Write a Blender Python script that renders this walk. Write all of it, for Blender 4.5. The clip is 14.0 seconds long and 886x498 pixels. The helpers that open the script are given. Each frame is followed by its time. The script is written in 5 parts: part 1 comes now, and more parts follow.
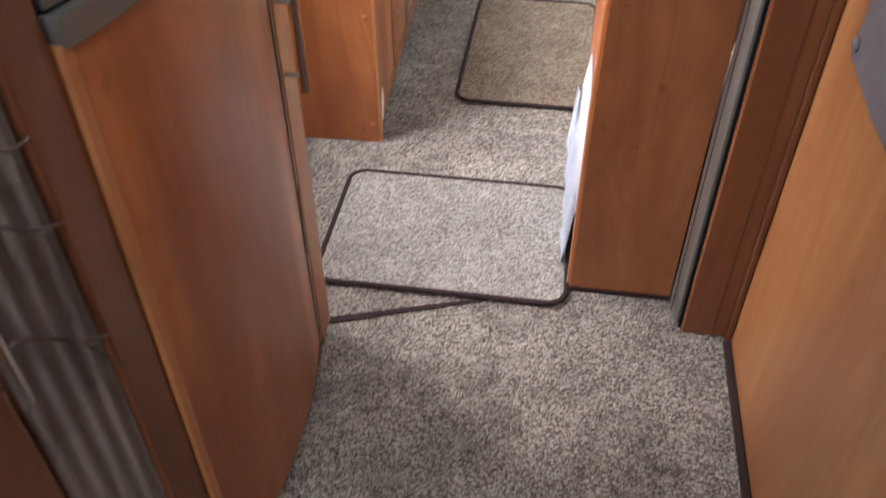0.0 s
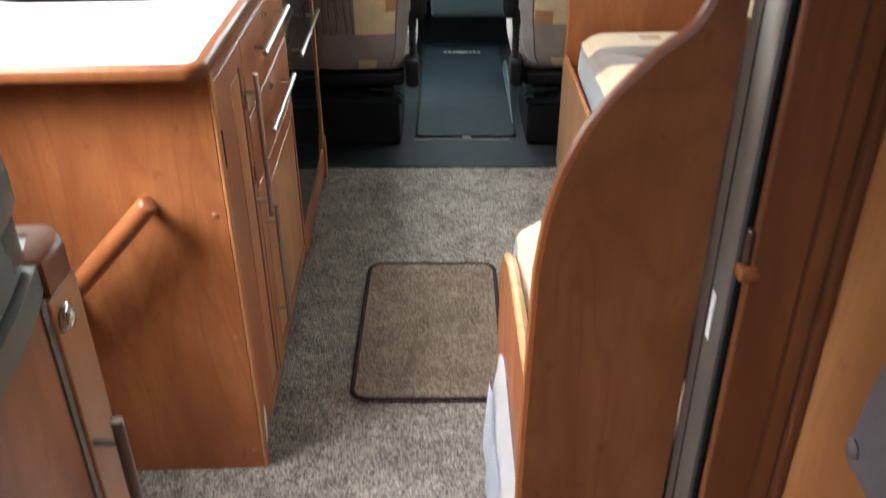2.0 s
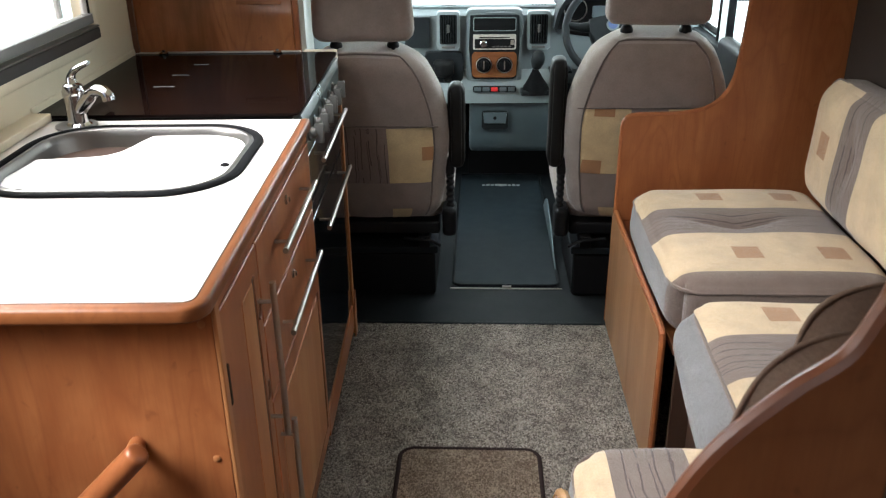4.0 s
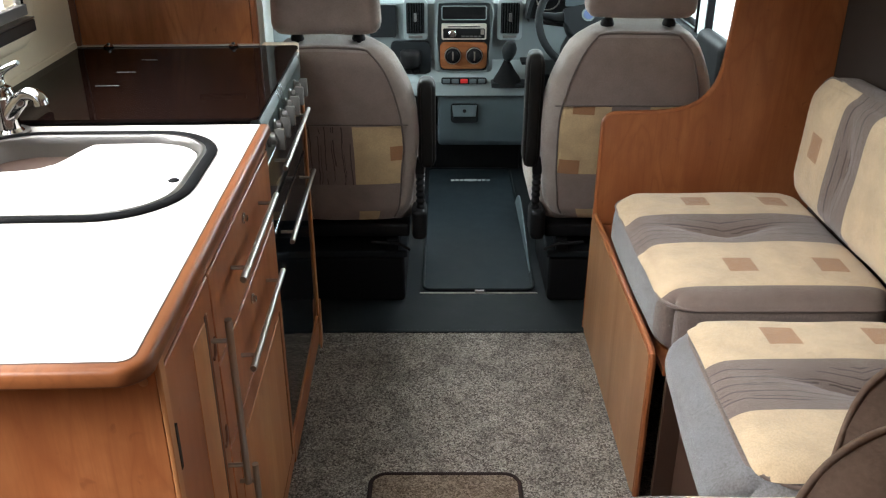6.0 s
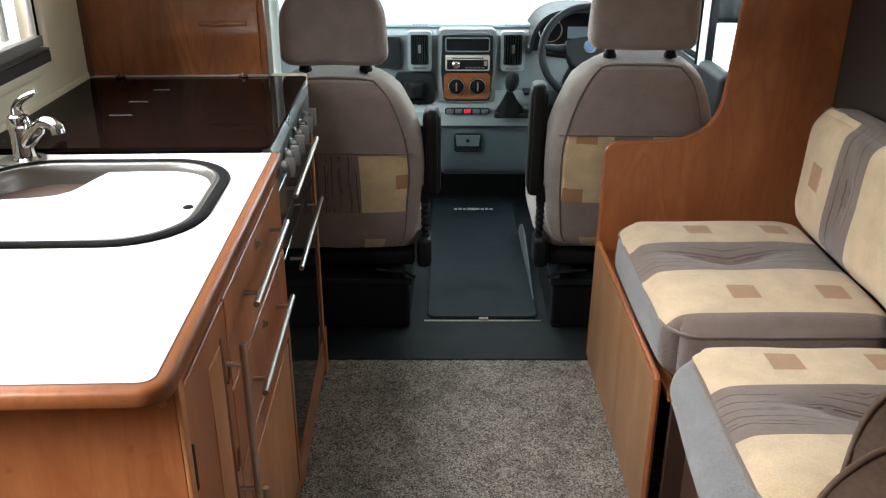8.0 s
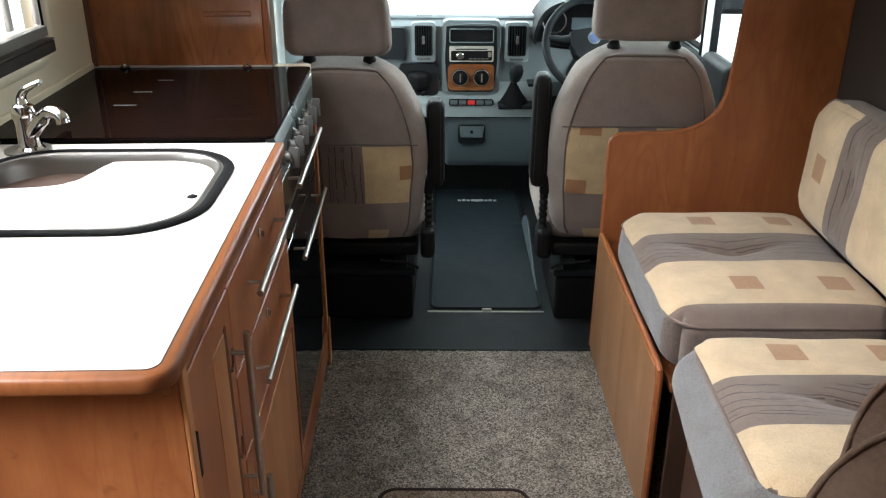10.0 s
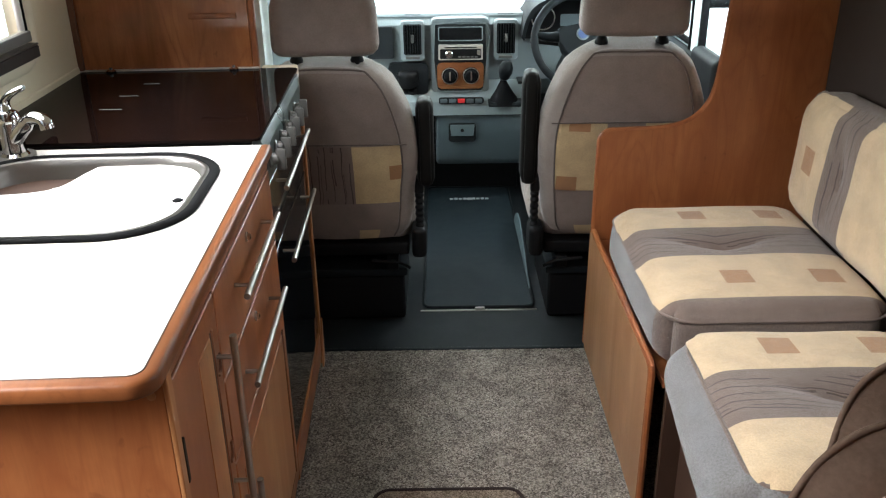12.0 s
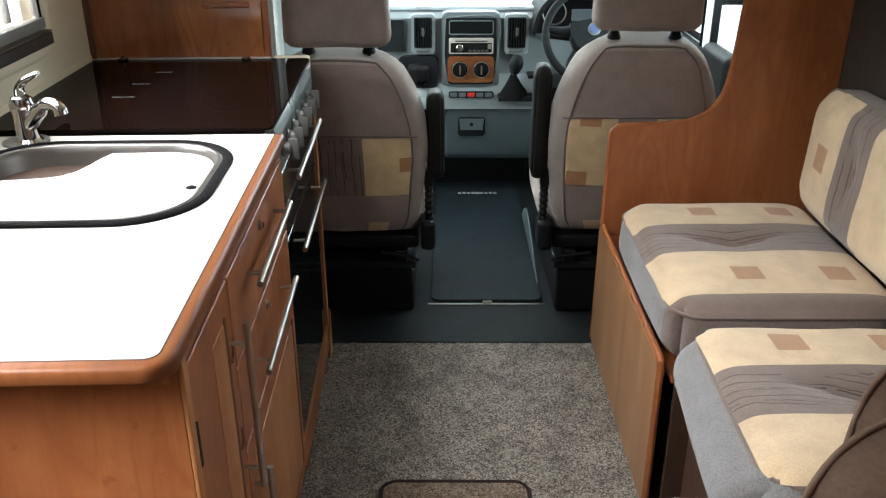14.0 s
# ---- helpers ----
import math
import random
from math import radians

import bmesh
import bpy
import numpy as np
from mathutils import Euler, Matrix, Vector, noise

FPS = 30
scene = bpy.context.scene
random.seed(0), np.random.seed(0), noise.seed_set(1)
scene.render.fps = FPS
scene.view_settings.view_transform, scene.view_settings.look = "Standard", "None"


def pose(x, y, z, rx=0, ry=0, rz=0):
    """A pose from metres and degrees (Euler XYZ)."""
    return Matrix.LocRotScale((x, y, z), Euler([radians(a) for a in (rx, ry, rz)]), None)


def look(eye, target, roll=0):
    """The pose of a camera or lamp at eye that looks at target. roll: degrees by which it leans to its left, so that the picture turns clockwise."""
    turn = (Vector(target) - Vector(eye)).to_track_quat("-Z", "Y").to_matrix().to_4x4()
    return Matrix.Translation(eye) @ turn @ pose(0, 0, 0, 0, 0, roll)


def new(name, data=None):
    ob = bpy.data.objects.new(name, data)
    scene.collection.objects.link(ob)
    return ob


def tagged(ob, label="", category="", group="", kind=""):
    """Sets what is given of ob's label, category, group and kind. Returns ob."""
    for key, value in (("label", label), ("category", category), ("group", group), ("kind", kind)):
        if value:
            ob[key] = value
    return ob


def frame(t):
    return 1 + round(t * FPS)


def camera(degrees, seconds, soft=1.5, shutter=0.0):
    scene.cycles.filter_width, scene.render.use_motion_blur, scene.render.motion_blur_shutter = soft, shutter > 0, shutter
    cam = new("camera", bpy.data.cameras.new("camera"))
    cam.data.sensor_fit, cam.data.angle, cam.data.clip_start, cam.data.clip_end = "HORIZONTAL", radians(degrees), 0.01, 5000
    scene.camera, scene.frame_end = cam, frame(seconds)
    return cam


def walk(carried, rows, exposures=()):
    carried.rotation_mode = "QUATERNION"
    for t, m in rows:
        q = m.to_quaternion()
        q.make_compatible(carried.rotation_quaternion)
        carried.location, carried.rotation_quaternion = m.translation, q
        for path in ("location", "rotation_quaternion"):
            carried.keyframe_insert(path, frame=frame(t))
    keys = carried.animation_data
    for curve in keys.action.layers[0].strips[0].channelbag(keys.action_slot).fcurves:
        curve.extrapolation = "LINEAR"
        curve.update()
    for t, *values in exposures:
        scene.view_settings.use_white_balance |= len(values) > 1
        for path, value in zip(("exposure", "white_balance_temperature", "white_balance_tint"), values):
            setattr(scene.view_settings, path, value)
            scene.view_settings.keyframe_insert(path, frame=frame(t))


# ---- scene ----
cam = camera(55.2, 14.0, soft=1.2, shutter=0.4)
PATH = [
    (0, (0.005, 0.234, 1.287), (-0.218, 1.691, -0.065), -0.3),
    (0.5, (0.015, 0.317, 1.313), (-0.112, 1.871, 0.06), -1.4),
    (1, (-0.01, 0.433, 1.315), (-0.01, 2.053, 0.142), 0.5),
    (1.5, (-0.013, 0.51, 1.333), (0.007, 2.147, 0.185), -0.1),
    (2, (-0.03, 0.643, 1.357), (-0.039, 2.367, 0.343), -0.3),
    (2.3, (-0.042, 0.713, 1.394), (-0.081, 2.493, 0.483), 0.7),
    (2.5, (-0.044, 0.743, 1.41), (-0.103, 2.549, 0.551), 1.1),
    (3, (-0.044, 0.815, 1.427), (-0.138, 2.632, 0.596), 1.2),
    (3.5, (-0.046, 0.874, 1.444), (-0.16, 2.689, 0.611), -0.0),
    (4, (-0.049, 0.962, 1.456), (-0.137, 2.784, 0.635), -0.8),
    (4.2, (-0.064, 1.013, 1.456), (-0.129, 2.837, 0.637), -0.6),
    (6.3, (-0.083, 1.14, 1.457), (-0.083, 2.945, 0.596), -0.0),
    (6.5, (-0.086, 1.135, 1.457), (-0.087, 2.944, 0.604), 0.0),
    (7, (-0.096, 1.122, 1.458), (-0.103, 2.941, 0.628), 0.4),
    (7.5, (-0.098, 1.115, 1.461), (-0.109, 2.944, 0.652), 0.4),
    (8, (-0.098, 1.113, 1.462), (-0.097, 2.948, 0.667), 0.1),
    (10.5, (-0.094, 1.104, 1.46), (-0.104, 2.931, 0.645), 0.1),
    (11, (-0.086, 1.102, 1.462), (-0.093, 2.928, 0.647), -0.1),
    (11.5, (-0.081, 1.115, 1.457), (-0.079, 2.941, 0.64), -0.7),
    (12, (-0.081, 1.113, 1.459), (-0.08, 2.939, 0.644), -0.8),
    (12.5, (-0.081, 1.104, 1.464), (-0.083, 2.935, 0.658), -0.8),
    (13, (-0.089, 1.109, 1.457), (-0.098, 2.941, 0.654), -0.5),
    (13.5, (-0.096, 1.11, 1.454), (-0.109, 2.937, 0.641), -0.4),
    (14, (-0.096, 1.109, 1.451), (-0.105, 2.931, 0.627), -0.1),
]
EXPOSURES = [(0.0, 1.40, 6500, 19), (1.5, 1.38, 6500, 13), (2.1, 0.85, 6500, 12), (2.5, 0.82, 6600, 14), (3.0, 0.78, 6600, 14), (3.6, 0.45, 6600, 13), (4.2, 0.28, 6600, 13), (14.0, 0.26, 6600, 13)]
walk(cam, [(t, look(eye, target, roll)) for t, eye, target, roll in PATH], EXPOSURES)

# ---- world, sun and window light ----
world = bpy.data.worlds.new("sky")
scene.world = world
world.use_nodes = True
wn = world.node_tree.nodes
sky = wn.new("ShaderNodeTexSky")
sky.sky_type = "NISHITA"
sky.sun_disc = False
sky.sun_elevation, sky.sun_rotation = radians(48), radians(-100)
sky.dust_density, sky.air_density = 4.0, 1.0
wn["Background"].inputs["Strength"].default_value = 0.15
world.node_tree.links.new(sky.outputs["Color"], wn["Background"].inputs["Color"])
sun = new("sun", bpy.data.lights.new("sun", "SUN"))
sun.data.energy, sun.data.angle, sun.data.color = 1.5, radians(12), (1.0, 0.97, 0.92)
sun.matrix_world = look((-20, 12, 26), (0, 0, 0))


def window_light(name, at, target, w, h, watts, color, spread=180):
    """Stands in for the sky's light in a window's opening."""
    data = bpy.data.lights.new(name, "AREA")
    data.shape, data.size, data.size_y, data.energy, data.color = "RECTANGLE", w, h, watts, color
    data.spread = radians(spread)
    ob = new(name, data)
    ob.matrix_world = look(at, target)
    return ob


DAY = (0.91, 0.975, 1.0)
window_light("windscreen_daylight", (0, 5.24, 1.32), (0, 3.6, 0.62), 1.5, 0.6, 27, (0.80, 0.96, 1.0))
window_light("cab_left_window_daylight", (-1.0, 4.45, 1.22), (0.1, 4.75, 0.6), 0.85, 0.55, 18, (0.80, 0.96, 1.0))
window_light("cab_right_window_daylight", (1.0, 4.45, 1.22), (-0.1, 4.75, 0.6), 0.85, 0.55, 18, (0.80, 0.96, 1.0))
window_light("kitchen_window_daylight", (-1.09, 2.68, 1.36), (0.3, 2.55, 0.2), 1.1, 0.46, 5.5, DAY, 105)
window_light("door_window_daylight", (-1.03, 1.62, 1.35), (0.06, 2.05, 0.12), 0.42, 0.55, 7.2, DAY, 84)
window_light("dinette_window_daylight", (1.04, 2.42, 1.32), (0, 2.4, 0.5), 1.0, 0.5, 2.0, DAY, 120)
# added fill from an unseen skylight, placed so the kitchen shades the left carpet
window_light("added_skylight_fill", (-0.82, 2.5, 1.965), (0.25, 2.93, 0), 0.5, 0.4, 7.6, DAY, 75)
# added fill from behind the camera, to brighten the low corridor walls
window_light("added_rear_fill", (-0.22, -0.80, 1.35), (0.25, 1.2, 0.0), 0.36, 0.55, 2.6, DAY, 96)
# added fill from a second unseen skylight over the corridor
window_light("added_rear_skylight_fill", (0.0, 0.55, 1.96), (0.0, 0.65, 0), 0.4, 0.4, 1.2, DAY, 100)

# ---- materials ----
class Net:
    """A small writer of shader nodes."""

    def __init__(self, name, rough=0.5, metal=0.0, spec=0.5):
        self.m = bpy.data.materials.new(name)
        self.m.use_nodes = True
        self.t = self.m.node_tree
        self.b = self.t.nodes["Principled BSDF"]
        self.b.inputs["Roughness"].default_value = rough
        self.b.inputs["Metallic"].default_value = metal
        self.b.inputs["Specular IOR Level"].default_value = spec

    def put(self, socket, value):
        if hasattr(value, "is_output"):
            self.t.links.new(value, socket)
        elif isinstance(value, tuple) and len(value) == 3 and socket.type == "RGBA":
            socket.default_value = (*value, 1)
        else:
            socket.default_value = value

    def set(self, key, value):
        self.put(self.b.inputs[key], value)
        return self

    def coords(self, scale=(1, 1, 1), shift=(0, 0, 0), vary=True):
        tc = self.t.nodes.new("ShaderNodeTexCoord")
        mp = self.t.nodes.new("ShaderNodeMapping")
        mp.inputs["Scale"].default_value = scale
        mp.inputs["Location"].default_value = shift
        out = tc.outputs["Object"]
        if vary:
            info = self.t.nodes.new("ShaderNodeObjectInfo")
            add = self.t.nodes.new("ShaderNodeVectorMath")
            add.operation = "MULTIPLY_ADD"
            self.t.links.new(info.outputs["Random"], add.inputs[0])
            add.inputs[1].default_value = (7.3, 5.1, 3.7)
            self.t.links.new(out, add.inputs[2])
            out = add.outputs[0]
        self.t.links.new(out, mp.inputs["Vector"])
        return mp.outputs[0]

    def axes(self):
        tc = self.t.nodes.new("ShaderNodeTexCoord")
        s = self.t.nodes.new("ShaderNodeSeparateXYZ")
        self.t.links.new(tc.outputs["Object"], s.inputs[0])
        return s.outputs[0], s.outputs[1], s.outputs[2]

    def noise(self, vec, scale, detail=3.0, rough=0.55, distort=0.0):
        n = self.t.nodes.new("ShaderNodeTexNoise")
        self.t.links.new(vec, n.inputs["Vector"])
        n.inputs["Scale"].default_value, n.inputs["Detail"].default_value = scale, detail
        n.inputs["Roughness"].default_value, n.inputs["Distortion"].default_value = rough, distort
        return n.outputs[0]

    def cells(self, vec, scale):
        n = self.t.nodes.new("ShaderNodeTexVoronoi")
        self.t.links.new(vec, n.inputs["Vector"])
        n.inputs["Scale"].default_value = scale
        return n.outputs["Distance"], n.outputs["Color"]

    def math(self, op, a, b=0.0, c=0.0):
        n = self.t.nodes.new("ShaderNodeMath")
        n.operation = op
        for i, v in enumerate((a, b, c)):
            self.put(n.inputs[i], v)
        return n.outputs[0]

    def ramp(self, fac, stops, step=False):
        n = self.t.nodes.new("ShaderNodeValToRGB")
        r = n.color_ramp
        r.interpolation = "CONSTANT" if step else "LINEAR"
        while len(r.elements) < len(stops):
            r.elements.new(0.5)
        for e, (p, c) in zip(r.elements, stops):
            e.position = p
            e.color = (*c, 1) if isinstance(c, tuple) else (c, c, c, 1)
        self.t.links.new(fac, n.inputs[0])
        return n.outputs[0]

    def mix(self, fac, a, b, kind="MIX"):
        n = self.t.nodes.new("ShaderNodeMix")
        n.data_type, n.blend_type = "RGBA", kind
        self.put(n.inputs[0], fac)
        self.put(n.inputs[6], a)
        self.put(n.inputs[7], b)
        return n.outputs[2]

    def bump(self, height, strength=0.2, dist=0.002):
        n = self.t.nodes.new("ShaderNodeBump")
        n.inputs["Strength"].default_value, n.inputs["Distance"].default_value = strength, dist
        self.put(n.inputs["Height"], height)
        self.t.links.new(n.outputs[0], self.b.inputs["Normal"])
        return self

    def within(self, v, lo, hi):
        return self.math("MULTIPLY", self.math("GREATER_THAN", v, lo), self.math("LESS_THAN", v, hi))


def wood(name, axis, dark, mid, light, rough=0.34, spec=0.5):
    """Alder-look laminate with its grain along one axis: long fibres, drifting tone, scattered flames."""
    n = Net(name, rough, 0, spec)
    along = lambda lo, hi: tuple(lo if i == axis else hi for i in range(3))
    broad = n.noise(n.coords(along(0.9, 6.0)), 1.1, 3, 0.6, 0.6)
    flame = n.noise(n.coords(along(1.6, 6.5), (3, 1, 2)), 1.0, 2, 0.45, 0.8)
    rings = n.math("ABSOLUTE", n.math("SUBTRACT", n.math("FRACT", n.math("MULTIPLY", flame, 9.0)), 0.5))
    fine = n.noise(n.coords(along(9, 240)), 1.0, 3, 0.7)
    blot = n.noise(n.coords(along(5, 9), (1, 4, 2)), 1.0, 4, 0.65, 0.3)
    col = n.ramp(broad, [(0.28, dark), (0.5, mid), (0.74, light)])
    col = n.mix(n.ramp(rings, [(0.0, 0.42), (0.15, 0.15), (0.4, 0.0)]), col, dark)
    col = n.mix(n.ramp(fine, [(0.34, 0.24), (0.62, 0.0)]), col, dark)
    col = n.mix(n.ramp(blot, [(0.40, 0.40), (0.60, 0.0)]), col, dark)
    x, y, z = n.axes()
    strip = n.math("FLOOR", n.math("DIVIDE", n.math("ADD", x, y) if axis == 2 else z, 0.097))
    wn_ = n.t.nodes.new("ShaderNodeTexWhiteNoise")
    wn_.noise_dimensions = "1D"
    n.t.links.new(strip, wn_.inputs["W"])
    col = n.mix(n.math("MULTIPLY", wn_.outputs["Value"], 0.30), col, dark)
    fleck = n.noise(n.coords(along(26, 38), (2, 3, 5)), 1.0, 2, 0.5, 0.4)
    col = n.mix(n.ramp(fleck, [(0.68, 0.0), (0.76, 0.45)]), col, tuple(c * 0.7 for c in dark))
    n.set("Base Color", col)
    n.set("Roughness", n.ramp(broad, [(0.2, rough + 0.08), (0.8, rough - 0.05)]))
    n.bump(fine, 0.05, 0.0006)
    return n.m


D, M, L = (0.195, 0.055, 0.0185), (0.32, 0.109, 0.037), (0.425, 0.163, 0.060)
D2, M2, L2 = (0.26, 0.095, 0.034), (0.38, 0.16, 0.060), (0.47, 0.225, 0.090)
wood_v = wood("wood_upright", 2, D, M, L)
wood_y = wood("wood_lengthwise", 1, D, M, L, 0.3)
wood_lip_y = wood("wood_lipping_along", 1, (0.115, 0.036, 0.012), (0.18, 0.060, 0.020), (0.235, 0.085, 0.029), 0.34, 0.25)
wood_pale = wood("pale_wood_upright", 2, D2, M2, L2)
wood_dusk = wood("lacquered_brown_wood", 2, (0.19, 0.064, 0.024), (0.37, 0.132, 0.049), (0.48, 0.182, 0.070), 0.1)
wood_beech = wood("beech_lipping", 2, (0.36, 0.19, 0.085), (0.46, 0.27, 0.13), (0.55, 0.35, 0.19), 0.25)
# wood copy with the bluish light on the seat box front put into it
wood_cool_lit = wood("cool_lit_wood_upright", 2, (0.20, 0.095, 0.042), (0.30, 0.152, 0.070), (0.37, 0.20, 0.097))
wood_mid = wood("honey_wood_upright", 2, (0.18, 0.058, 0.021), (0.30, 0.110, 0.040), (0.39, 0.160, 0.062))
wood_post = wood("red_brown_wood_upright", 2, (0.125, 0.041, 0.016), (0.20, 0.070, 0.027), (0.27, 0.103, 0.041))
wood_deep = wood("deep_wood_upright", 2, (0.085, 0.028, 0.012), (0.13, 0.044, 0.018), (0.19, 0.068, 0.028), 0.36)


def plain(name, color, rough=0.5, metal=0.0, grain=0.08, scale=40.0, bump=0.05, spec=0.5):
    n = Net(name, rough, metal, spec)
    v = n.coords()
    a, b = n.noise(v, scale, 4), n.noise(v, scale * 0.09, 3)
    lo, hi = tuple(c * (1 - grain) for c in color), tuple(min(1, c * (1 + grain)) for c in color)
    n.set("Base Color", n.mix(n.math("MULTIPLY", n.math("ADD", a, b), 0.5), lo, hi))
    n.set("Roughness", n.math("MULTIPLY_ADD", b, 0.16, rough - 0.08))
    n.bump(a, bump, 0.001)
    return n.m


def carpet_pile(name, dark, mid, light, blotch=0.3):
    """Heather twist pile: dark and pale tufts a few millimetres wide, with trodden patches."""
    n = Net(name, 0.95, 0, 0.1)
    v = n.coords(vary=False)
    tuft, tone = n.cells(v, 240)
    fleck = n.noise(v, 215, 3, 0.7)
    sep = n.t.nodes.new("ShaderNodeSeparateColor")
    n.t.links.new(tone, sep.inputs[0])
    mixv = n.math("MULTIPLY_ADD", fleck, 0.85, n.math("MULTIPLY", sep.outputs[0], 0.32))
    col = n.ramp(mixv, [(0.36, dark), (0.54, mid), (0.78, light)])
    patch = n.noise(v, 7.0, 6, 0.75, 0.5)
    col = n.mix(n.ramp(patch, [(0.34, blotch * 1.25), (0.60, 0.0)]), col, tuple(c * 0.75 for c in dark))
    worn = n.noise(v, 22.0, 3, 0.6)
    col = n.mix(n.ramp(worn, [(0.52, 0.0), (0.72, 0.28)]), col, light)
    n.set("Base Color", col)
    n.bump(n.math("SUBTRACT", fleck, n.math("MULTIPLY", tuft, 0.6)), 0.9, 0.006)
    return n.m


carpet_mat = carpet_pile("grey_brown_carpet", (0.048, 0.039, 0.033), (0.152, 0.128, 0.109), (0.41, 0.365, 0.315), 0.42)
mat_grey = carpet_pile("grey_mat_pile", (0.078, 0.066, 0.058), (0.185, 0.164, 0.145), (0.38, 0.35, 0.315), 0.25)
mat_brown = carpet_pile("brown_mat_pile", (0.06, 0.040, 0.028), (0.155, 0.113, 0.08), (0.32, 0.25, 0.19), 0.35)
binding = plain("dark_brown_binding", (0.022, 0.012, 0.011), 0.9, 0, 0.3, 300, 0.4, 0.2)
laminate = plain("cream_laminate", (0.54, 0.51, 0.485), 0.38, 0, 0.02, 400, 0.015)
cream = plain("cream_wall_board", (0.70, 0.605, 0.45), 0.55, 0, 0.04, 60, 0.05)
white_plastic = plain("white_plastic", (0.82, 0.81, 0.78), 0.35, 0, 0.02, 30, 0.02)
chrome = plain("chrome", (0.52, 0.51, 0.50), 0.12, 1.0, 0.03, 30, 0.0)
steel = plain("brushed_steel", (0.21, 0.198, 0.185), 0.36, 1.0, 0.08, 200, 0.03)
bronze_alloy = plain("dull_anodised_profile", (0.39, 0.365, 0.335), 0.5, 1.0, 0.1, 160, 0.03)
nickel = plain("satin_nickel", (0.33, 0.30, 0.265), 0.34, 1.0, 0.06, 120, 0.02)
alloy = plain("aluminium_profile", (0.62, 0.59, 0.55), 0.5, 1.0, 0.08, 160, 0.03)
frame_grey = plain("grey_window_rail", (0.17, 0.165, 0.16), 0.45, 0.3, 0.08, 160, 0.03)
frame_brown = plain("brown_black_blind_cassette", (0.030, 0.023, 0.020), 0.5, 0, 0.1, 160, 0.05, 0.3)
rubber = plain("black_rubber", (0.0055, 0.0055, 0.006), 0.75, 0, 0.2, 80, 0.1, 0.06)
hob_glass = plain("smoked_glass_lid", (0.0045, 0.0022, 0.0018), 0.03, 0, 0.1, 5, 0.0, 0.025)
oven_glass = plain("black_oven_glass", (0.006, 0.007, 0.008), 0.06, 0, 0.1, 5, 0.0, 0.6)
oven_green = plain("grey_green_enamel", (0.04, 0.06, 0.058), 0.3, 0, 0.05, 30, 0.01)
knob_grey = plain("grey_knob_plastic", (0.085, 0.083, 0.078), 0.4, 0, 0.05, 30, 0.02)
black_plastic = plain("black_plastic", (0.005, 0.005, 0.0055), 0.55, 0, 0.1, 300, 0.1, 0.15)
black_cloth = plain("black_armrest_vinyl", (0.007, 0.0065, 0.006), 0.6, 0, 0.15, 260, 0.2, 0.15)
dash_grey = plain("blue_grey_dash_plastic", (0.115, 0.14, 0.145), 0.5, 0, 0.06, 420, 0.12)
dash_pale = plain("pale_grey_dash_plastic", (0.18, 0.213, 0.222), 0.5, 0, 0.05, 420, 0.1)
dash_dark = plain("dark_dash_plastic", (0.009, 0.011, 0.0125), 0.6, 0, 0.08, 420, 0.12, 0.12)
dash_lower = plain("slate_dash_plastic", (0.065, 0.088, 0.098), 0.5, 0, 0.06, 420, 0.12)
cab_trim = plain("pale_cab_trim", (0.55, 0.60, 0.59), 0.55, 0, 0.03, 200, 0.05)
walnut = wood("walnut_facia", 0, (0.10, 0.03, 0.01), (0.22, 0.08, 0.03), (0.33, 0.14, 0.05), 0.2)
red_button = plain("red_hazard_switch", (0.62, 0.02, 0.02), 0.4, 0, 0.05)
cab_mat = plain("charcoal_rubber_mat", (0.009, 0.0145, 0.018), 0.62, 0, 0.25, 240, 0.3, 0.2)
cab_floor = plain("black_cab_floor", (0.0055, 0.007, 0.008), 0.65, 0, 0.3, 90, 0.25, 0.2)
fridge_grey = plain("grey_fridge_frame", (0.15, 0.15, 0.138), 0.28, 0.5, 0.06, 60, 0.03)
# bluish reflections of the scoop are put into this dark base colour
fridge_dark = plain("dark_scoop_blue_reflection", (0.025, 0.033, 0.045), 0.12, 0, 0.1)
felt = plain("grey_felt", (0.128, 0.108, 0.113), 0.95, 0, 0.4, 300, 0.5, 0.1)
brown_velour = plain("brown_velour", (0.165, 0.111, 0.083), 0.95, 0, 0.5, 170, 1.0, 0.1)
# recess shade put into the colour of hidden boards; also dark threads and grooves
dark_void = plain("dark_recess_brown", (0.05, 0.022, 0.012), 0.6, 0, 0.2)
paper_white = plain("white_paper", (0.78, 0.78, 0.78), 0.5, 0, 0.03, 30, 0.1)
paper_blue = plain("pale_blue_plastic_pocket", (0.64, 0.68, 0.76), 0.3, 0, 0.12, 25, 0.3)
logo_pale = plain("pale_lettering", (0.45, 0.47, 0.45), 0.5)
outside_ground = plain("wet_concrete", (0.50, 0.53, 0.52), 0.7, 0, 0.2, 3, 0.1)
wall_grey = plain("taupe_wall_cloth", (0.042, 0.031, 0.026), 0.9, 0, 0.15, 300, 0.3, 0.15)

TAUPE, TAN, RUST, PIPE = (0.19, 0.138, 0.118), (0.68, 0.505, 0.32), (0.42, 0.205, 0.09), (0.225, 0.222, 0.230)


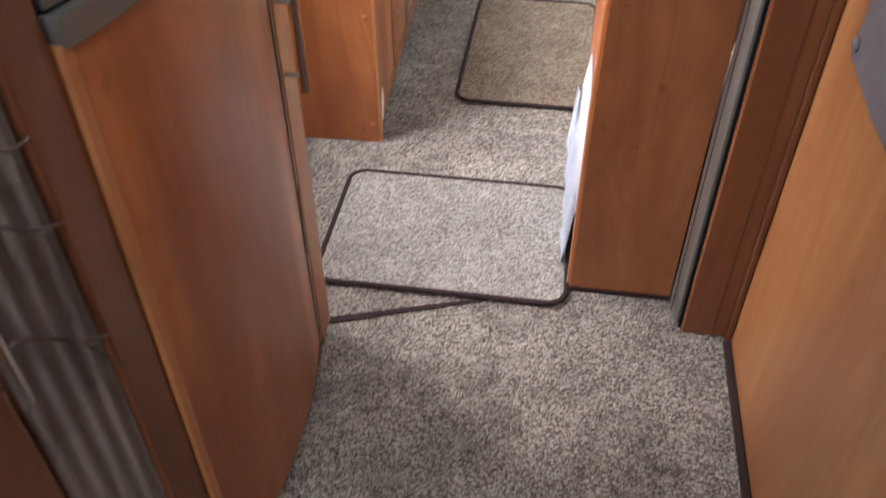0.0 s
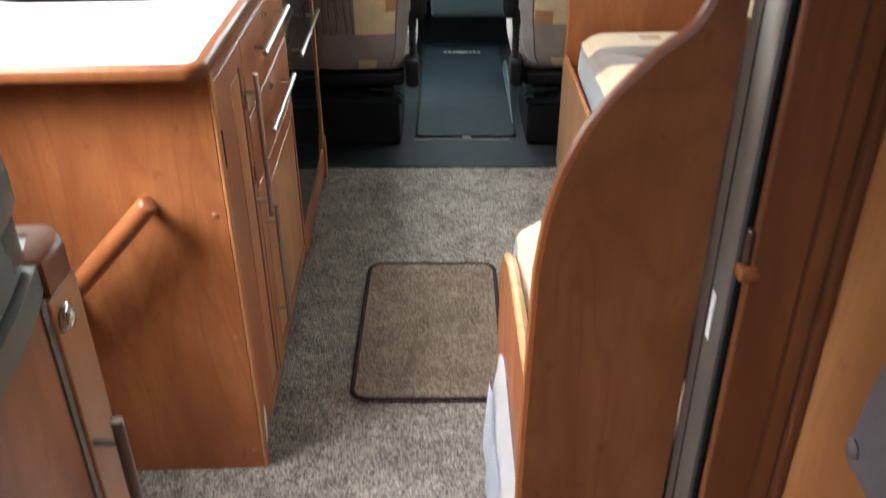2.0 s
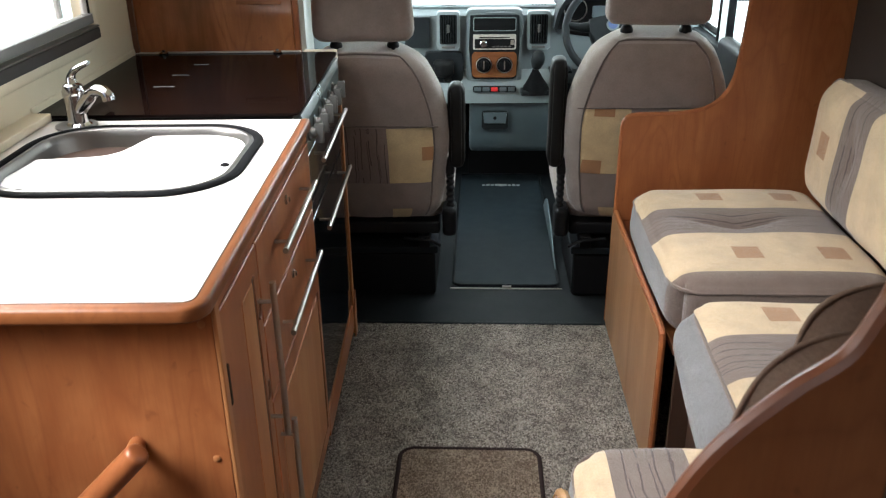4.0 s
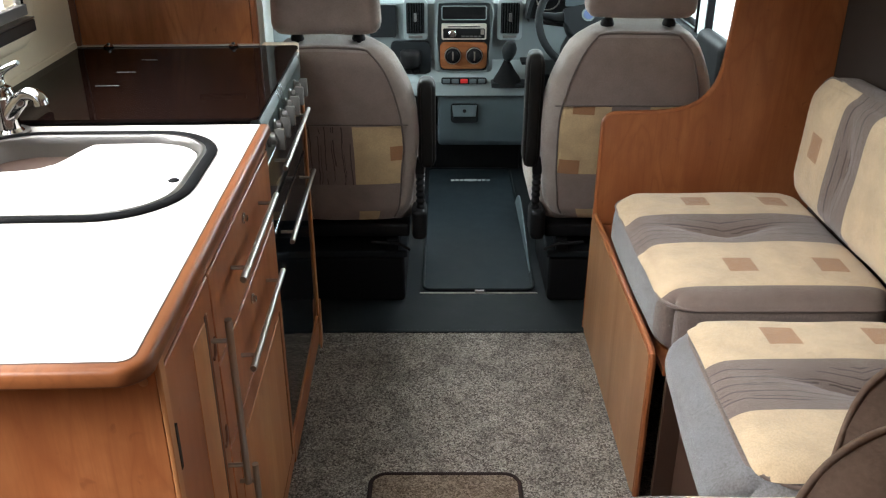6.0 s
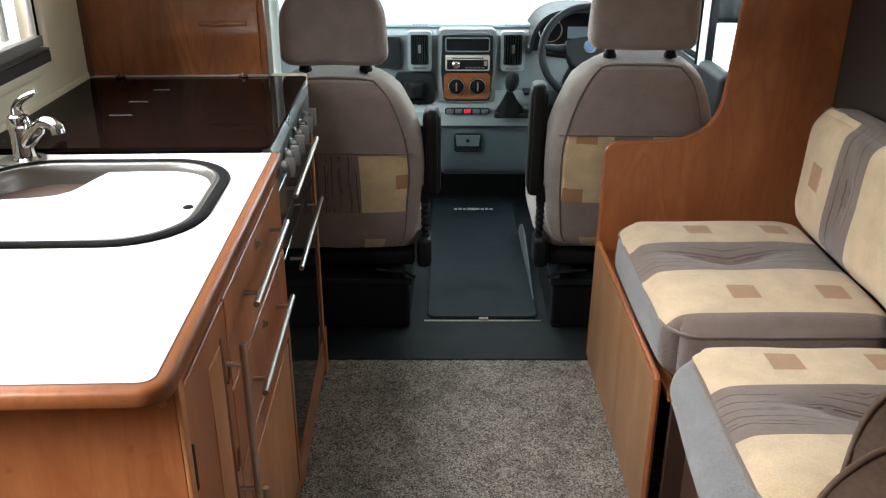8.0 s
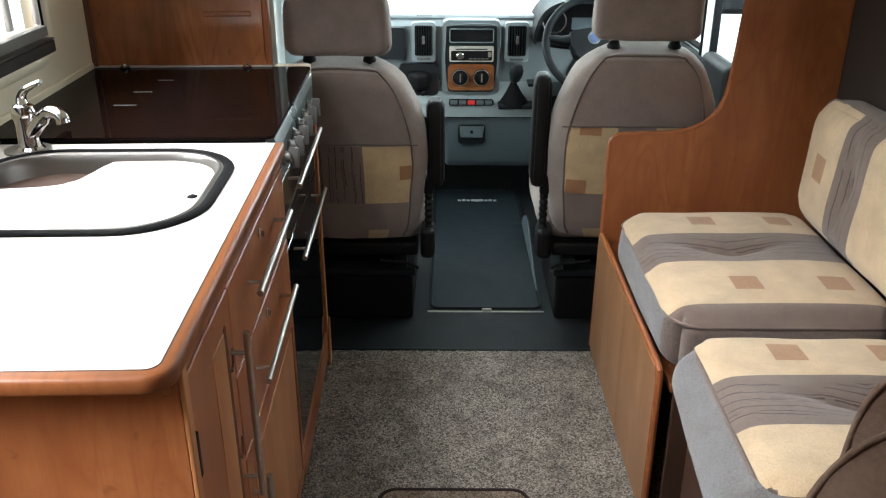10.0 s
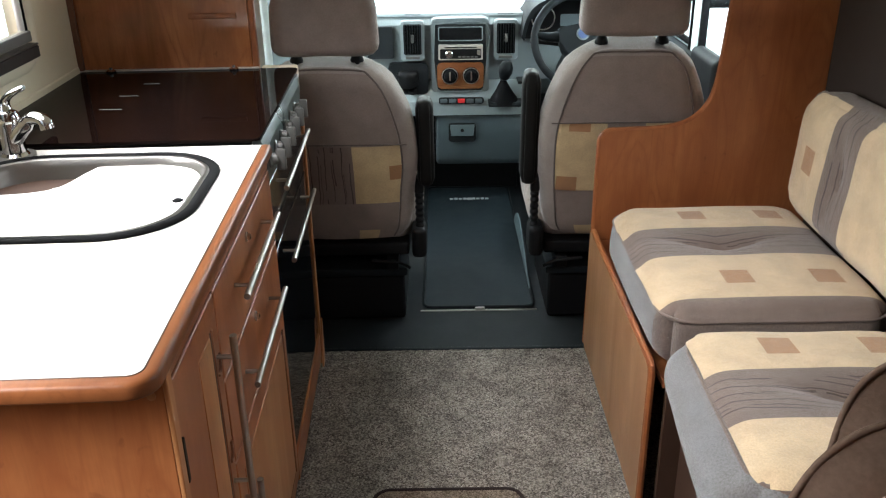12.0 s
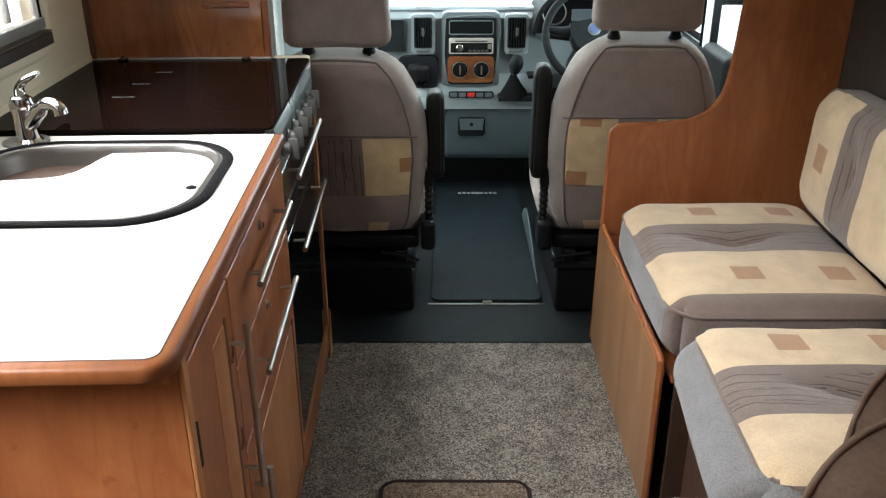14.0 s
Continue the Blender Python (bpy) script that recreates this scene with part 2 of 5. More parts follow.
def weave(n, col, nap=0.34, mottle=0.16):
    """Velour nap over a colour."""
    v = n.coords(vary=False)
    a, b = n.noise(v, 400, 3, 0.75), n.noise(v, 14, 4)
    col = n.mix(n.math("MULTIPLY", a, nap), col, (0.03, 0.025, 0.02))
    col = n.mix(n.ramp(b, [(0.35, 0.22), (0.65, 0.0)]), col, (0.08, 0.06, 0.045))
    c = n.noise(v, 240, 3, 0.7)
    col = n.mix(n.ramp(c, [(0.36, mottle), (0.60, 0.0)]), col, (0.05, 0.04, 0.032))
    n.set("Base Color", col)
    n.bump(n.math("ADD", a, n.math("MULTIPLY", b, 1.6)), 0.6, 0.004)
    n.set("Sheen Weight", 0.25)
    return n.m


def streaks(n, along, across, base, tuft=None):
    """Crinkled dark thread lines running along one coordinate, drawn in to a sewn tuft."""
    if tuft is not None:
        away = n.math("MULTIPLY", n.math("ABSOLUTE", n.math("SUBTRACT", along, tuft)), -13.0)
        across = n.math("MULTIPLY_ADD", n.math("POWER", 2.718, away), 0.026, across)
    cv = n.t.nodes.new("ShaderNodeCombineXYZ")
    n.t.links.new(along, cv.inputs[0])
    n.t.links.new(n.math("MULTIPLY", across, 2.0), cv.inputs[1])
    sway = n.noise(cv.outputs[0], 6.0, 3, 0.6)
    shifted = n.math("MULTIPLY_ADD", sway, 0.030, across)
    line = 0.0
    for k, (pitch, half, keep) in enumerate(((0.026, 0.0016, 0.45), (0.037, 0.0011, 0.47))):
        cell = n.math("DIVIDE", n.math("ADD", shifted, 0.011 * k), pitch)
        near = n.math("ABSOLUTE", n.math("SUBTRACT", n.math("FRACT", cell), 0.5))
        mark = n.math("LESS_THAN", near, half / pitch)
        cg = n.t.nodes.new("ShaderNodeCombineXYZ")
        n.t.links.new(along, cg.inputs[0])
        n.t.links.new(n.math("FLOOR", cell), cg.inputs[1])
        gap = n.noise(cg.outputs[0], 5.0 + 2 * k, 2, 0.6)
        mark = n.math("MULTIPLY", mark, n.math("GREATER_THAN", gap, keep))
        line = n.math("MAXIMUM", line, mark)
    return n.mix(n.math("MULTIPLY", line, 0.85), base, (0.045, 0.025, 0.022))


def striped_cloth(name, axis, other, bands, squares, streak_bands, size, tuft=None):
    """bands: (start, colour) along axis; squares: (centre along axis, centre on the other axis, half)."""
    n = Net(name, 0.92, 0, 0.15)
    xyz = n.axes()
    a, o = xyz[axis], xyz[other]
    unit = n.math("MULTIPLY_ADD", a, 1.0 / size, 0.5)
    col = n.ramp(unit, [(max(0.0, (s / size) + 0.5), c) for s, c in bands], step=True)
    for lo, hi in streak_bands:
        line = streaks(n, o, a, TAUPE, tuft)
        wide = hi - lo
        col = n.mix(n.within(a, lo, hi), col, TAUPE)
        col = n.mix(n.within(a, lo + 0.16 * wide, hi - 0.14 * wide), col, line)
    for ca, co, h in squares:
        box_mask = n.math("MULTIPLY", n.within(a, ca - h, ca + h), n.within(o, co - h, co + h))
        col = n.mix(n.math("MULTIPLY", box_mask, 0.9), col, RUST)
    return weave(n, col)


_b = Net("grey_and_taupe_gusset", 0.92, 0, 0.15)
cloth_gusset = weave(_b, _b.mix(_b.math("LESS_THAN", _b.axes()[1], -0.27), PIPE, TAUPE), 0.45, 0.42)
cloth_taupe = weave(Net("taupe_velour", 0.92, 0, 0.15), TAUPE)
cloth_cab_tan = weave(Net("cab_tan_weave", 0.92, 0, 0.15), (0.66, 0.49, 0.27))
cloth_cab = weave(Net("cab_seat_velour", 0.92, 0, 0.15), (0.28, 0.218, 0.188))
_c = Net("streaked_cab_velour", 0.92, 0, 0.15)
cloth_seam = weave(Net("cab_seam_velour", 0.92, 0, 0.15), (0.13, 0.10, 0.088))
cloth_cab_side = weave(Net("cab_side_velour", 0.92, 0, 0.15), (0.36, 0.305, 0.275))
cloth_cab_streak = weave(_c, streaks(_c, _c.axes()[2], _c.axes()[0], (0.235, 0.175, 0.15)))
cloth_rust = weave(Net("rust_weave", 0.92, 0, 0.15), RUST)

glass = Net("window_glass", 0.02, 0, 0.5)
glass.set("Transmission Weight", 1.0).set("Base Color", (0.97, 1.0, 1.0)).set("IOR", 1.02)
glass = glass.m

# emission put into a board, standing in for bright overcast beyond the windscreen
_n = Net("glowing_overcast_board", 1.0)
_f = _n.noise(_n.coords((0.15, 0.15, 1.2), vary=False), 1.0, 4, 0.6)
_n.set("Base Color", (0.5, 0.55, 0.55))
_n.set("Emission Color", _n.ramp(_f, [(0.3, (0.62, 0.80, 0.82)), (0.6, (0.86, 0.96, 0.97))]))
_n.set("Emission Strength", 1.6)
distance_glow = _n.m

# ---- building helpers ----
I4 = Matrix.Identity(4)
BASES = {}
KITCHEN = Matrix.Translation((-0.427, 2.02, 0)) @ Matrix.Rotation(0.034, 4, "Z")


def mesh_of(bm, name, material):
    me = bpy.data.meshes.new(name)
    bmesh.ops.recalc_face_normals(bm, faces=bm.faces)
    bm.edges.index_update()
    widest = max((e.calc_face_angle(0.0) for e in bm.edges), default=0.0)
    bm.normal_update()
    lean_to = [Vector((0, 0, 0)) for _ in bm.verts]
    bm.verts.index_update()
    for f in bm.faces:
        f.smooth = True
        w = f.calc_area()
        for v in f.verts:
            lean_to[v.index] += f.normal * w
    total = sum(f.calc_area() for f in bm.faces)
    broad = {e.index for f in bm.faces if f.calc_area() > 0.14 * total for e in f.edges if e.calc_face_angle(0.0) > radians(12)} if len(bm.faces) < 3000 else set()
    bm.edges.index_update()
    bm.to_mesh(me)
    bm.free()
    if widest > radians(62):
        me.set_sharp_from_angle(angle=radians(38))
        for i in broad:
            me.edges[i].use_edge_sharp = True
    else:
        # rounded boards: their broad faces stay flat, the small edge rounds take the blend
        me.normals_split_custom_set_from_vertices([v.normalized() if v.length > 1e-12 else Vector((0, 0, 1)) for v in lean_to])
    me.materials.append(material)
    return me


def thing(name, base, label, category, group="", kind="", space=I4):
    ob = new(name)
    ob.empty_display_size = 0.05
    ob.matrix_world = space @ Matrix.Translation(base)
    BASES[ob] = base
    return tagged(ob, label, category, group, kind)


def part(name, bm, material, parent, label=""):
    """Links a bmesh, in the coordinates of its thing's space, as one mesh under a thing or a part."""
    top = parent.parent or parent
    bm.transform(Matrix.Translation([-c for c in BASES[top]]))
    ob = new(name, mesh_of(bm, name, material))
    ob.parent = parent
    return tagged(ob, label)


def solo(name, bm, material, label, category, group="", kind="", space=I4, base=(0, 0, 0)):
    bm.transform(Matrix.Translation([-c for c in base]))
    ob = new(name, mesh_of(bm, name, material))
    ob.matrix_world = space @ Matrix.Translation(base)
    return tagged(ob, label, category, group, kind)


def setting(name, bm, material, label="", category="", space=I4):
    return solo(name, bm, material, label, category, kind="structure", space=space)


def box(x0, x1, y0, y1, z0, z1, bev=0.003, seg=2):
    bm = bmesh.new()
    bmesh.ops.create_cube(bm, size=1)
    for v in bm.verts:
        v.co = ((x0, x1)[v.co.x > 0], (y0, y1)[v.co.y > 0], (z0, z1)[v.co.z > 0])
    bev = min(bev, 0.45 * min(abs(x1 - x0), abs(y1 - y0), abs(z1 - z0)))
    if bev > 0:
        bmesh.ops.bevel(bm, geom=bm.edges[:], offset=bev, segments=seg, profile=0.5, affect="EDGES")
    return bm


def join(*parts):
    out = bmesh.new()
    for b in parts:
        me = bpy.data.meshes.new("tmp")
        b.to_mesh(me)
        b.free()
        out.from_mesh(me)
        bpy.data.meshes.remove(me)
    return out


def slab(points, axis, a0, a1, bev=0.004, seg=2):
    """A board cut to an outline: points in the two other axes, thickness from a0 to a1 along axis."""
    bm = bmesh.new()

    def place(p, a):
        c = [p[0], p[1]]
        c.insert(axis, a)
        return c
    lo = [bm.verts.new(place(p, a0)) for p in points]
    hi = [bm.verts.new(place(p, a1)) for p in points]
    k = len(points)
    bm.faces.new(lo)
    bm.faces.new(hi[::-1])
    for i in range(k):
        bm.faces.new((lo[i], hi[i], hi[(i + 1) % k], lo[(i + 1) % k]))
    if bev > 0:
        rim = [e for e in bm.edges if (e.verts[0] in lo) == (e.verts[1] in lo)]
        bmesh.ops.bevel(bm, geom=rim, offset=bev, segments=seg, profile=0.5, affect="EDGES", clamp_overlap=True)
    return bm


def round_rect(x0, x1, y0, y1, r, k=8):
    pts = []
    for cx, cy, a in ((x1 - r, y1 - r, 0), (x0 + r, y1 - r, 90), (x0 + r, y0 + r, 180), (x1 - r, y0 + r, 270)):
        for i in range(k + 1):
            t = radians(a + 90 * i / k)
            pts.append((cx + r * math.cos(t), cy + r * math.sin(t)))
    return pts


def smooth_line(pts, k=6):
    """Catmull-Rom through points of any dimension."""
    out = []
    p = [Vector(q) for q in pts]
    for i in range(len(p) - 1):
        a, b, c, d = p[max(0, i - 1)], p[i], p[i + 1], p[min(len(p) - 1, i + 2)]
        for j in range(k):
            t = j / k
            out.append(tuple(0.5 * (2 * b + (c - a) * t + (2 * a - 5 * b + 4 * c - d) * t * t + (3 * b - a - 3 * c + d) * t ** 3)))
    out.append(tuple(p[-1]))
    return out


def tube(pts, r, closed=False, k=10, squash=1.0):
    """A round bar along points, with a frame carried along so that it never twists."""
    bm = bmesh.new()
    p = [Vector(q) for q in pts]
    rings = []
    m = len(p)
    u = None
    for i in range(m):
        if closed:
            d = (p[(i + 1) % m] - p[i - 1]).normalized()
        else:
            d = (p[min(i + 1, m - 1)] - p[max(i - 1, 0)]).normalized()
        if u is None:
            u = Vector((0, 0, 1)) if abs(d.z) < 0.9 else Vector((1, 0, 0))
        u = (u - d * u.dot(d)).normalized()
        s = d.cross(u).normalized()
        rr = r[i] if isinstance(r, (list, tuple)) else r
        rings.append([bm.verts.new(p[i] + rr * (math.cos(2 * math.pi * j / k) * s + squash * math.sin(2 * math.pi * j / k) * u)) for j in range(k)])
    for i in range(m if closed else m - 1):
        a, b = rings[i], rings[(i + 1) % m]
        for j in range(k):
            bm.faces.new((a[j], b[j], b[(j + 1) % k], a[(j + 1) % k]))
    if not closed:
        bm.faces.new(rings[0][::-1])
        bm.faces.new(rings[-1])
    return bm


def lathe(profile, at, axis=(0, 0, 1), k=24):
    """profile: (radius, height) rows, turned about axis through at."""
    bm = bmesh.new()
    rot = Vector((0, 0, 1)).rotation_difference(Vector(axis)).to_matrix().to_4x4()
    m = Matrix.Translation(at) @ rot
    rings = [[bm.verts.new(m @ Vector((r * math.cos(2 * math.pi * j / k), r * math.sin(2 * math.pi * j / k), h))) for j in range(k)] for r, h in profile]
    for a, b in zip(rings, rings[1:]):
        for j in range(k):
            bm.faces.new((a[j], a[(j + 1) % k], b[(j + 1) % k], b[j]))
    bm.faces.new(rings[0][::-1])
    bm.faces.new(rings[-1])
    return bm


def cushion(sx, sy, sz, r, puff=0.02, n=20, dents=(), taper=0.0, wobble=0.003, seed=0.0):
    """A stuffed block about its own centre: round edges, swollen top, sewn dents (x, y, radius, depth)."""
    bm = bmesh.new()
    bmesh.ops.create_cube(bm, size=2)
    bmesh.ops.subdivide_edges(bm, edges=bm.edges[:], cuts=n, use_grid_fill=True)
    h = Vector((sx / 2, sy / 2, sz / 2))
    for v in bm.verts:
        q = v.co.copy()
        p = Vector((q.x * h.x, q.y * h.y, q.z * h.z))
        inner = Vector([max(-(h[i] - r), min(h[i] - r, p[i])) for i in range(3)])
        d = p - inner
        if d.length > 1e-6:
            p = inner + d.normalized() * r
        rp = min(0.075, h.x * 0.6, h.y * 0.6)
        ox, oy = abs(p.x) - (h.x - rp), abs(p.y) - (h.y - rp)
        if ox > 0 and oy > 0:
            far = max(ox, oy) / math.hypot(ox, oy)
            p.x = math.copysign(h.x - rp + ox * far, p.x)
            p.y = math.copysign(h.y - rp + oy * far, p.y)
        w = (1 - q.x ** 4) * (1 - q.y ** 4)
        p.z += puff * w * (1 if q.z > 0 else -0.3) * abs(q.z)
        side = (1 - q.z ** 2)
        p.x += 0.8 * puff * side * (1 - q.y ** 4) * (1 if q.x > 0 else -1) * abs(q.x) ** 3
        p.y += 0.6 * puff * side * (1 - q.x ** 4) * (1 if q.y > 0 else -1) * abs(q.y) ** 3
        for dx, dy, dr, dep in dents:
            if q.z > 0.3:
                ax = abs(p.x - dx)
                yy = p.y - dy - 0.2 * ax
                broad_ = (ax / (dr * 3.2)) ** 2 + (yy / (dr * 1.7)) ** 2
                crease = (ax / (dr * 3.6)) ** 2 + (yy / (dr * 0.45)) ** 2
                p.z -= dep * (0.5 * math.exp(-broad_) + 0.42 * math.exp(-crease))
        p += wobble * noise.noise_vector(p * 7 + Vector((seed, 0, 0)))
        v.co = p
    return bm


def sheet_grid(x0, x1, y0, y1, z, step, rough):
    """A carpet's upper face with uneven pile."""
    nx, ny = int((x1 - x0) / step) + 1, int((y1 - y0) / step) + 1
    rng = np.random.default_rng(3)
    hs = rng.normal(0, rough, (ny + 1, nx + 1))
    verts = [(x0 + (x1 - x0) * i / nx, y0 + (y1 - y0) * j / ny, z + hs[j, i]) for j in range(ny + 1) for i in range(nx + 1)]
    faces = [(j * (nx + 1) + i, j * (nx + 1) + i + 1, (j + 1) * (nx + 1) + i + 1, (j + 1) * (nx + 1) + i) for j in range(ny) for i in range(nx)]
    me = bpy.data.meshes.new("pile")
    me.from_pydata(verts, [], faces)
    return me


def holed(axis, a0, a1, u0, u1, v0, v1, holes):
    """A wall across axis from a0 to a1 with rectangular openings (u0, u1, v0, v1) cut through."""
    us = sorted({u0, u1, *[h[0] for h in holes], *[h[1] for h in holes]})
    vs = sorted({v0, v1, *[h[2] for h in holes], *[h[3] for h in holes]})
    bm = bmesh.new()
    solid = {}
    for i in range(len(us) - 1):
        for j in range(len(vs) - 1):
            cu, cv = (us[i] + us[i + 1]) / 2, (vs[j] + vs[j + 1]) / 2
            solid[i, j] = not any(h[0] < cu < h[1] and h[2] < cv < h[3] for h in holes)

    def vert(u, v, a):
        c = [u, v]
        c.insert(axis, a)
        return bm.verts.new(c)
    for (i, j), s in solid.items():
        if not s:
            continue
        for a in (a0, a1):
            bm.faces.new([vert(us[p], vs[q], a) for p, q in ((i, j), (i + 1, j), (i + 1, j + 1), (i, j + 1))])
        for (di, dj), (p, q) in {(-1, 0): ((i, j), (i, j + 1)), (1, 0): ((i + 1, j), (i + 1, j + 1)), (0, -1): ((i, j), (i + 1, j)), (0, 1): ((i, j + 1), (i + 1, j + 1))}.items():
            if not solid.get((i + di, j + dj), False):
                bm.faces.new([vert(us[p[0]], vs[p[1]], a0), vert(us[q[0]], vs[q[1]], a0), vert(us[q[0]], vs[q[1]], a1), vert(us[p[0]], vs[p[1]], a1)])
    bmesh.ops.remove_doubles(bm, verts=bm.verts, dist=1e-5)
    return bm


# ---- the shell of the motorhome ----
setting("ground", box(-300, 300, -300, 300, -0.80, -0.70, 0), outside_ground, "pale damp concrete yard outside the vehicle", "ground")
setting("floor", box(-1.25, 1.15, -0.85, 5.6, -0.10, -0.012, 0), cab_floor, "black rubber-faced cab and cabin floor", "floor")
carpet = new("carpet", sheet_grid(-1.20, 1.08, -0.80, 3.56, 0.0, 0.0075, 0.0011))
carpet.data.materials.append(carpet_mat)
carpet.data.polygons.foreach_set("use_smooth", [True] * len(carpet.data.polygons))
tagged(carpet, "grey-brown heather twist-pile fitted carpet", "carpet", kind="structure")
# unseen roof; both openings are added for the fill lamps
setting("ceiling", holed(2, 1.98, 2.03, -1.30, 1.20, -0.85, 4.75, [(-1.02, -0.62, 2.25, 2.75), (-0.2, 0.2, 0.35, 0.75)]), cream, "unseen cream roof lining with two added skylight openings", "ceiling")
setting("wall_left", holed(0, -0.672, -0.637, -2.85, 1.58, -0.05, 2.0, [(0.02, 1.24, 1.09, 1.60), (-0.62, -0.12, 1.05, 1.65)]), cream, "cream side wall board with window openings", "wall", space=KITCHEN)
setting("wall_right", holed(0, 1.06, 1.10, -0.85, 3.62, -0.05, 2.0, [(1.9, 3.1, 1.07, 1.6)]), wall_grey, "taupe cloth-faced side wall", "wall")
# unseen end wall; its window opening is added with the rear fill
setting("wall_rear", holed(1, -0.87, -0.83, -1.25, 1.15, -0.05, 2.0, [(-0.42, -0.02, 1.05, 1.65)]), wood_v, "unseen wooden rear wall with an added window opening", "wall")
setting("cab_wall_left", holed(0, -0.99, -0.95, 3.62, 5.6, -0.05, 1.98, [(4.0, 4.95, 0.86, 1.55)]), cab_trim, "pale grey cab door trim", "wall")
setting("cab_wall_right", holed(0, 0.95, 0.99, 3.62, 5.6, -0.05, 1.98, [(4.0, 4.95, 0.80, 1.55)]), cab_trim, "pale grey cab door trim", "wall")
setting("cab_infill_left", box(-1.20, -0.96, 3.58, 3.62, -0.05, 1.98, 0), cab_trim, "pale trim behind the cab door", "wall")
setting("cab_bulkhead", box(-1.0, 1.0, 5.20, 5.30, -0.05, 0.80, 0), dash_dark, "dark bulkhead under the windscreen", "wall")
setting("cab_roof", slab([(4.70, 1.98), (4.85, 1.62), (4.82, 1.60), (4.66, 1.98)], 0, -0.99, 0.99, 0), cab_trim, "pale cab header above the windscreen", "ceiling")

setting("backdrop", box(-14, 14, 11.0, 11.05, -0.7, 7, 0), distance_glow, "glowing board standing in for the overcast distance outside the windscreen", "backdrop")

# windscreen pillars and the glass
screen = thing("window_1", (0, 5.2, 0.8), "wide windscreen of the cab", "windscreen", kind="structure")
part("pane", slab([(5.34, 0.86), (4.86, 1.60), (4.866, 1.604), (5.346, 0.864)], 0, -0.93, 0.93, 0), glass, screen).visible_shadow = False
for s in (-1, 1):
    part("pillar", slab([(5.37, 0.80), (4.84, 1.64), (4.93, 1.68), (5.47, 0.80)], 0, s * 0.90, s * 0.98, 0.01), dash_pale, screen)
part("sill", box(-0.95, 0.95, 5.24, 5.42, 0.80, 0.845, 0.015), dash_dark, screen)
for s, nm in ((-1, "window_2"), (1, "window_3")):
    w = thing(nm, (s * 0.96, 4.5, 0.8), "cab door window with a black rubber seal", "window", kind="structure")
    part("pane", box(s * 0.967, s * 0.972, 4.0, 4.95, 0.80, 1.55, 0), glass, w).visible_shadow = False
    part("seal", tube([(s * 0.955, 4.0, 0.86 if s < 0 else 0.80), (s * 0.955, 4.95, 0.86 if s < 0 else 0.80), (s * 0.955, 4.95, 1.55), (s * 0.955, 4.0, 1.55)], 0.016, True), rubber, w)
    lo = 0.86 if s < 0 else 0.80
    part("pull_handle", box(s * 0.885, s * 0.952, 4.10, 4.42, 0.56, 0.835, 0.03, 3), black_plastic, w)
    part("quarter_pillar", box(s * 0.93, s * 0.953, 4.455, 4.565, lo - 0.06, 1.56, 0.008), cab_trim, w, "pale quarter pillar")
    for y in (4.445, 4.575):
        part("pillar_seal", box(s * 0.925, s * 0.954, y - 0.009, y + 0.009, lo - 0.06, 1.56, 0.004), rubber, w)
    part("door_top", box(s * 0.90, s * 0.952, 3.98, 5.0, lo - 0.07, lo - 0.015, 0.012), dash_dark, w)

# kitchen window: moulded cream surround, dark frame, acrylic pane
kwin = thing("window_4", (-0.71, 0.7, 1.0), "hinged acrylic kitchen window with dark frame", "window", kind="structure", space=KITCHEN)
part("surround", tube([(-0.650, y, z) for y, z in round_rect(-0.02, 1.285, 1.035, 1.66, 0.06)], 0.026, True, 12, 1.0), cream, kwin, "moulded cream surround")
part("window_frame", tube([(-0.640, y, z) for y, z in round_rect(0.012, 1.244, 1.105, 1.60, 0.012)], 0.009, True, 8), alloy, kwin, "grey metal frame")
part("seal", tube([(-0.634, y, z) for y, z in round_rect(0.002, 1.256, 1.092, 1.612, 0.012)], 0.004, True, 6), rubber, kwin)
part("lower_rail", box(-0.640, -0.622, 0.004, 1.254, 1.086, 1.112, 0.003), frame_grey, kwin, "grey metal lower rail")
part("blind_rail", box(-0.640, -0.612, 0.0, 1.262, 1.076, 1.081, 0.002), steel, kwin, "slim metal blind rail")
part("blind_cassette", box(-0.640, -0.612, 0.0, 1.262, 1.046, 1.0755, 0.004), frame_brown, kwin, "dark blind cassette")
part("pane", box(-0.660, -0.656, 0.02, 1.24, 1.09, 1.60, 0), glass, kwin).visible_shadow = False
part("stay", box(-0.655, -0.642, 1.10, 1.12, 1.12, 1.30, 0.003), alloy, kwin)
dwin = thing("door_1", (-0.64, -0.37, 0), "cream entrance door with a tall window", "door", kind="structure", space=KITCHEN)
part("door_panel", holed(0, -0.637, -0.627, -0.66, -0.06, 0.0, 1.85, [(-0.6, -0.14, 1.07, 1.63)]), cream, dwin)
part("window_frame", tube([(-0.627, y, z) for y, z in round_rect(-0.6, -0.14, 1.07, 1.63, 0.05)], 0.016, True, 8), alloy, dwin)
rwin = thing("window_5", (1.06, 2.5, 1.07), "dinette side window in a cream frame", "window", kind="structure")
part("window_frame", tube([(1.058, y, z) for y, z in round_rect(1.9, 3.1, 1.07, 1.60, 0.05)], 0.022, True, 8), cream, rwin)
part("pane", box(1.085, 1.09, 1.9, 3.1, 1.07, 1.6, 0), glass, rwin).visible_shadow = False

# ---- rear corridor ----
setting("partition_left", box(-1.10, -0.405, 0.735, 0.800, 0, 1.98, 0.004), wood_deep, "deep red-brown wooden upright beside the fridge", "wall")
setting("partition_left_rear", box(-0.46, -0.44, -0.84, 0.735, 0, 1.98, 0.002), wood_v, "wooden corridor wall", "wall")
